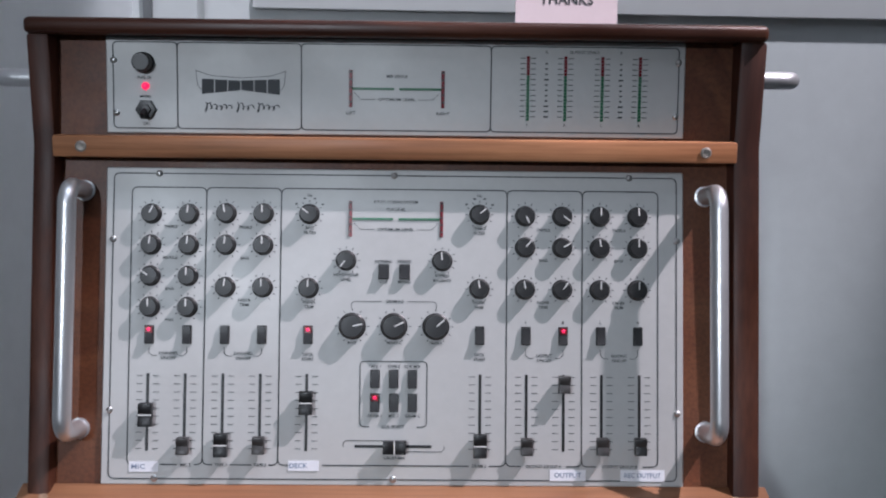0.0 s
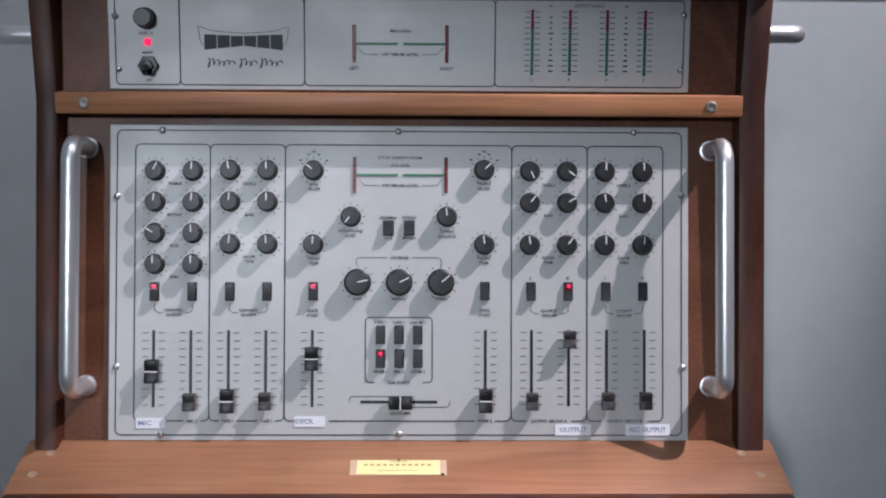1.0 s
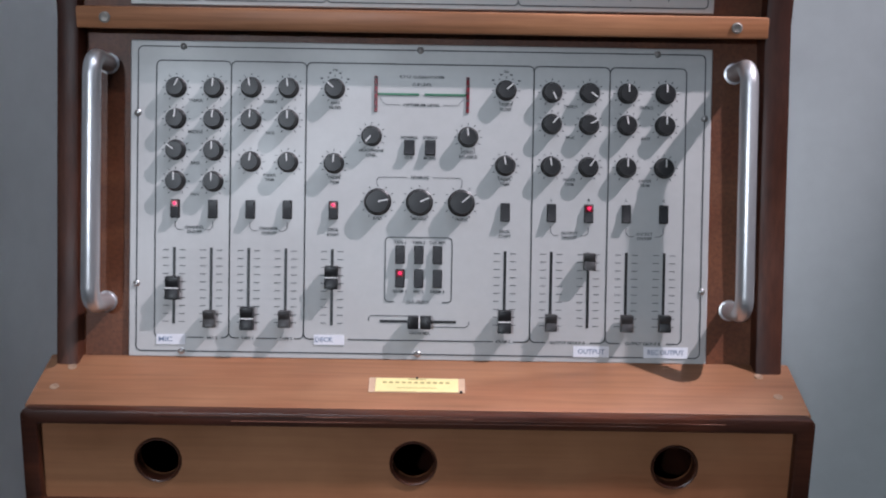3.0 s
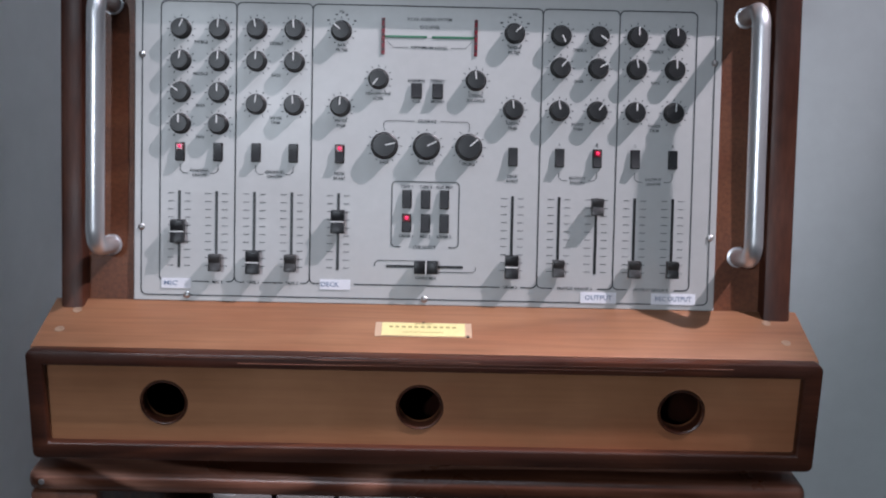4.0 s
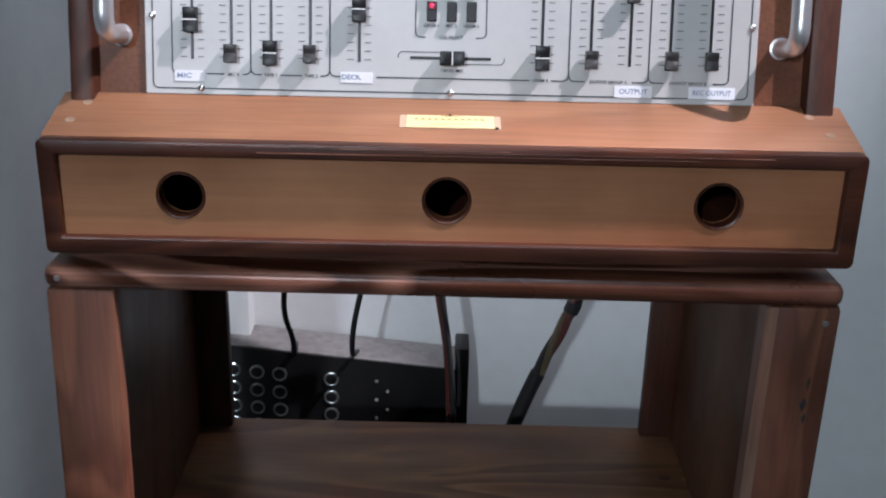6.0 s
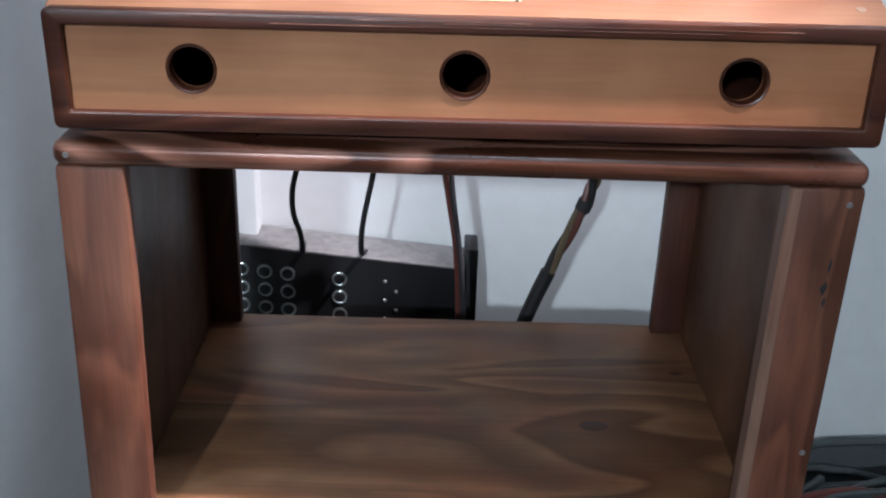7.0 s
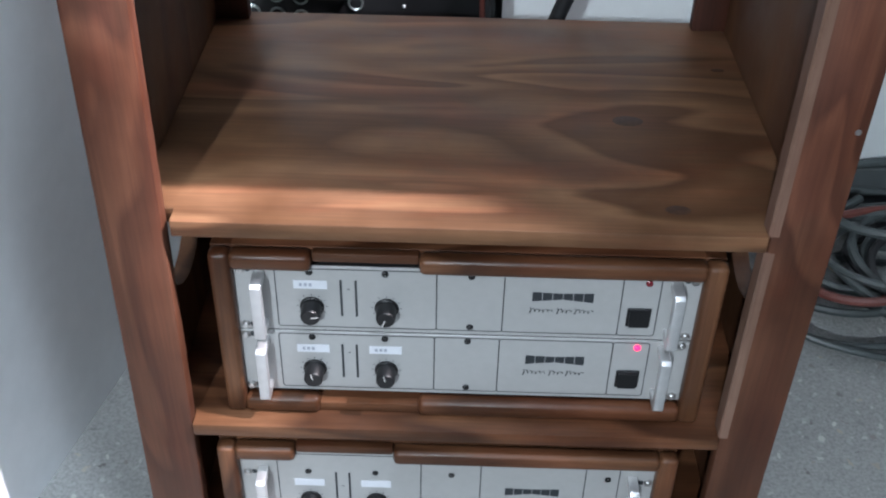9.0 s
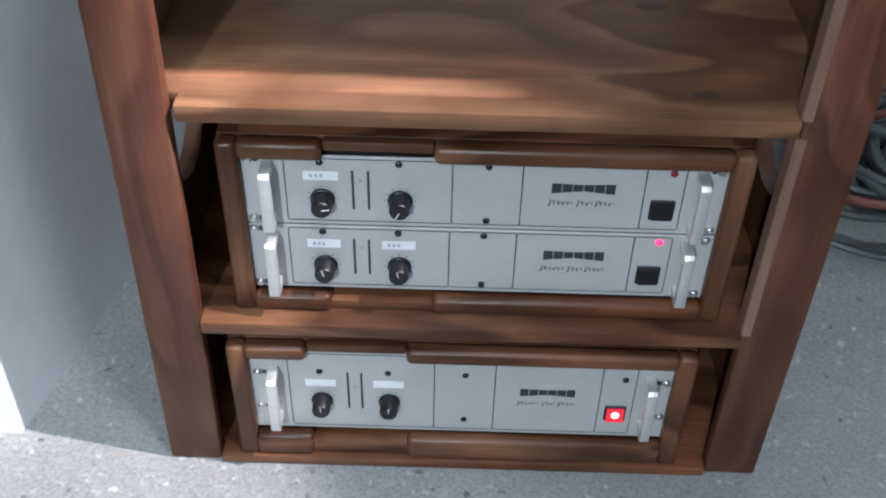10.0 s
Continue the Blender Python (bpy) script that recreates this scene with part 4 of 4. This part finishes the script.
def amplifier(x, z, labels, turns, led, lit, marks=True, y=0.033, tall=False):
    v = TALL_V if tall else SHORT_V
    root = Matrix(((1, 0, 0, x), (0, 0, -1, y), (0, 1, 0, z), (0, 0, 0, 1)))
    a = thing("power_amplifier", root, "silver power amplifier with bar handles" + (", red power switch lit" if lit else ", power switch off"), "amplifier", "rack amplifiers")
    p = part("front_panel", AMP_PANEL_TALL if tall else AMP_PANEL, None, a)
    part("chassis", box((-0.215, 0.003, -0.30), (0.215, v["edge"] + 0.001, -0.0032), 0.001, 1), RUBBER, a)
    for x0, x1 in ((-0.1975, -0.031), (-0.031, 0.0385), (0.0385, 0.160), (0.160, 0.199)):
        part("printed_line", frame_line(x0, 0.0055, x1, v["edge"], 0.003, 0.0011), INK, p)
    for x0 in (-0.130, -0.1145):
        part("meter_slot", box((x0 - 0.0012, v["slot"][0], 0), (x0 + 0.0012, v["slot"][1], 0.0006)), INK, a, "narrow level slot")
    part("printed_line", stroke([(-0.1235, v["label"] - 0.005), (-0.1210, v["label"] - 0.005)], 0.0012), INK, p)
    for x0, t in zip((-0.161, -0.083), turns):
        k = part("knob", AMP_KNOB, None, a, "ribbed black knob", at=T((x0, v["knob"], 0)))
        part("pointer_line", AMP_POINTER, None, k, at=pose(0, 0, 0, 0, 0, -t))
        dial(AMP_MARKS, k)
        part("screw", DOT, None, a, at=T((x0 - 0.001, v["top"], 0)))
    for yy in (v["low"], v["top"]):
        part("screw", DOT, None, a, at=T((0.0045, yy, 0)))
    for x0 in (-0.161, -0.083)[:labels]:
        s = part("paper_label", box((x0 - 0.018, v["label"] - 0.0055, 0.0002), (x0 + 0.017, v["label"] + 0.0055, 0.0007)), PAPER, a, "white paper label")
        if marks:
            for k in range(3):
                part("print_bar", stroke([(x0 - 0.012 + 0.005 * k, v["label"]), (x0 - 0.009 + 0.005 * k, v["label"])], 0.004, h=0.0009), FAINT, s)
    emblem(p, 0.0995, v["emblem"], 0.064, 0.0118)
    script(p, 0.098, v["script"], 0.066, 0.0055)
    w = v["switch"]
    sw = part("power_switch", box((0.1675, w - 0.012, 0), (0.1925, w + 0.012, 0.003), 0.0008, 1), BLACK, a)
    part("rocker", slab([(w - 0.0095, 0.003), (w + 0.0095, 0.003), (w + 0.009, 0.0045), (w - 0.0095, 0.007)], 0, 0.170, 0.190), LIT if lit else BLACK, sw, "glowing red rocker" if lit else "")
    if lit:
        part("glow_core", lathe([(0.0048, 0), (0.004, 0.0008), (0, 0.001)], 20), GLOW, sw, at=Matrix.LocRotScale((0.180, w + 0.001, 0.0058), Euler((radians(-8), 0, 0)), None))
    part("indicator_lamp", lathe([(0.0038, 0), (0.0036, 0.0016), (0.002, 0.003), (0, 0.0034)], 16), LED if led == 2 else LED_DARK if led else BLACK, a, "red indicator lamp" if led else "dark indicator lamp", at=T((0.186, v["lamp"], 0)))
    for x0 in (-0.2135, 0.2135):
        part("handle", BAR_TALL if tall else BAR, None, a, "bright square aluminium handle", at=T((x0, v["foot"], 0)))
    for x0 in (-0.2325, 0.2325):
        for yy in v["screws"]:
            part("rack_screw", RACK_SCREW, None, a, at=T((x0, yy, 0)))
            part("slot_hole", lathe([(0.0033, 0), (0.0033, 0.0004), (0, 0.0004)], 14), INK, a, at=T((x0 - 0.0075 * (1 if x0 > 0 else -1), yy, 0)))
    return a


case_with_lip("amplifier_case", 0.0015, 0.020, 0.2375, 0.4585, 0.40, (-0.158, -0.049))
amplifier(0.0015, 0.3512, 1, (80, 205), 1, False)
amplifier(0.0, 0.2628, 2, (-15, -10), 2, False)
case_with_lip("amplifier_case", -0.0135, -0.001, 0.0145, 0.199, 0.40, (-0.173, -0.0615), 0.034)
amplifier(-0.0125, 0.0525, 2, (0, 0), 0, True, marks=False, y=0.0125, tall=True)

# ---- behind the rack ----
sb = thing("stage_box", T((-0.15, 0.75, 0)), "black metal stage box with rows of sockets and a dusty top", "stage box")
part("box_body", slab([(-0.30, 0.0), (0.18, 0.0), (0.18, 0.4755), (-0.30, 0.5195)], 1, -0.045, 0.044), BLACK, sb)
part("dust_layer", slab([(-0.299, 0.5195), (0.18, 0.4757), (0.18, 0.477), (-0.299, 0.521)], 1, -0.042, 0.043), DUST, sb, "grey dust")
part("end_post", box((0.1805, -0.020, 0.0), (0.203, 0.044, 0.502), 0.003), BLACK, sb)
SOCKET = mesh_of(lathe([(0.0125, 0), (0.0125, 0.002), (0.0105, 0.003), (0.0085, 0.0022), (0.0075, -0.004), (0, -0.004)], 20), "socket", DULL)
SOCKET_B = mesh_of(lathe([(0.0088, 0.0023), (0.0070, 0.0028), (0, 0.0028)], 16), "socket_core", BLACK)
FRONT = Matrix(((1, 0, 0, 0), (0, 0, -1, -0.045), (0, 1, 0, 0), (0, 0, 0, 1)))
for x in (-0.181, -0.143, -0.106, -0.022):
    for k in range(5):
        s = part("socket", SOCKET, None, sb, at=FRONT @ T((x, 0.468 - 0.085 * (x + 0.181) - 0.0325 * k, 0)))
        part("socket_core", SOCKET_B, None, s)
for k in range(4):
    for x, dz in ((0.052, 0.0), (0.070, -0.018)):
        part("screw", PANEL_SCREW, None, sb, at=FRONT @ T((x, 0.452 - 0.034 * k + dz, 0)))


def cable(name, pts, r, mat, label):
    c = thing(name, T(pts[0]), label, "cable")
    o = Vector(pts[0])
    part("sheath", sweep([p - o for p in smooth_path(pts, 8)], r, 8), mat, c)
    return c


cable("cable", [(-0.20, 0.46, 1.02), (-0.215, 0.60, 0.78), (-0.220, 0.60, 0.697), (-0.229, 0.60, 0.65), (-0.2295, 0.605, 0.61), (-0.221, 0.62, 0.565), (-0.225, 0.66, 0.52), (-0.232, 0.735, 0.503)], 0.0042, RUBBER, "thin black cable hanging behind the rack")
cable("cable", [(-0.09, 0.46, 1.02), (-0.10, 0.60, 0.78), (-0.108, 0.60, 0.697), (-0.126, 0.60, 0.602), (-0.131, 0.63, 0.54), (-0.132, 0.735, 0.492)], 0.0042, RUBBER, "thin black cable hanging behind the rack")
cable("cable", [(-0.02, 0.46, 1.02), (-0.012, 0.60, 0.78), (-0.009, 0.60, 0.697), (0.0, 0.60, 0.642), (0.013, 0.60, 0.561), (0.020, 0.60, 0.453), (0.022, 0.60, 0.30), (0.05, 0.60, 0.006)], 0.0048, CABLE_RED, "reddish brown cable hanging behind the rack")
cable("cable", [(-0.01, 0.462, 1.02), (-0.001, 0.592, 0.78), (0.001, 0.592, 0.697), (0.008, 0.592, 0.63), (0.019, 0.592, 0.555), (0.027, 0.592, 0.453), (0.03, 0.592, 0.30), (0.09, 0.60, 0.006)], 0.0042, RUBBER, "thin black cable beside a reddish one")
core = [(0.25, 0.46, 1.02), (0.228, 0.60, 0.78), (0.214, 0.60, 0.698), (0.199, 0.60, 0.639), (0.157, 0.60, 0.538), (0.125, 0.60, 0.451), (0.09, 0.60, 0.33), (0.06, 0.58, 0.15), (0.10, 0.56, 0.014)]
loom = thing("cable_loom", T(core[0]), "twisted red, black and tan cable loom bound with black tape", "cable")
cp = smooth_path(core, 10)
for j, mat in enumerate((CABLE_RED, RUBBER, CABLE_TAN)):
    part("strand", sweep([p - cp[0] + Vector((0.0052 * math.cos(i * 0.35 + j * 2.1), 0.0052 * math.sin(i * 0.35 + j * 2.1), 0)) for i, p in enumerate(cp)], 0.0055, 8), mat, loom)
for i0, i1, r in ((29, 32, 0.0118), (41, len(cp), 0.0115)):
    part("tape_wrap", sweep([p - cp[0] for p in cp[i0:i1]], r, 12), RUBBER, loom, "black tape")

# cables heaped on the floor beside the rack
heap = thing("cable_heap", T((0.72, 0.55, 0)), "heap of grey cables coiled on the floor by the wall", "cable heap")
rng = random.Random(4)
for k in range(16):
    pts, r = [], 0.13 + 0.16 * rng.random()
    cx, cy, a0 = rng.uniform(-0.06, 0.16), rng.uniform(-0.08, 0.08), rng.uniform(0, 6.3)
    z = 0.008 + 0.0085 * k
    for i in range(15):
        a = a0 + i * 0.48
        fall = 0.75 + 0.15 * math.sin(a * 2 + k)
        pts.append((cx + r * 1.15 * math.cos(a), max(-0.34, min(0.215, cy + r * fall * math.sin(a))), max(0.007, z + 0.016 * math.sin(a * 1.7 + k))))
    part("strand", sweep(smooth_path(pts, 5), rng.uniform(0.0055, 0.008), 8), (CABLE_TAN if k == 4 else CABLE_RED if k == 13 else RUBBER if k % 4 == 1 else CABLE), heap)
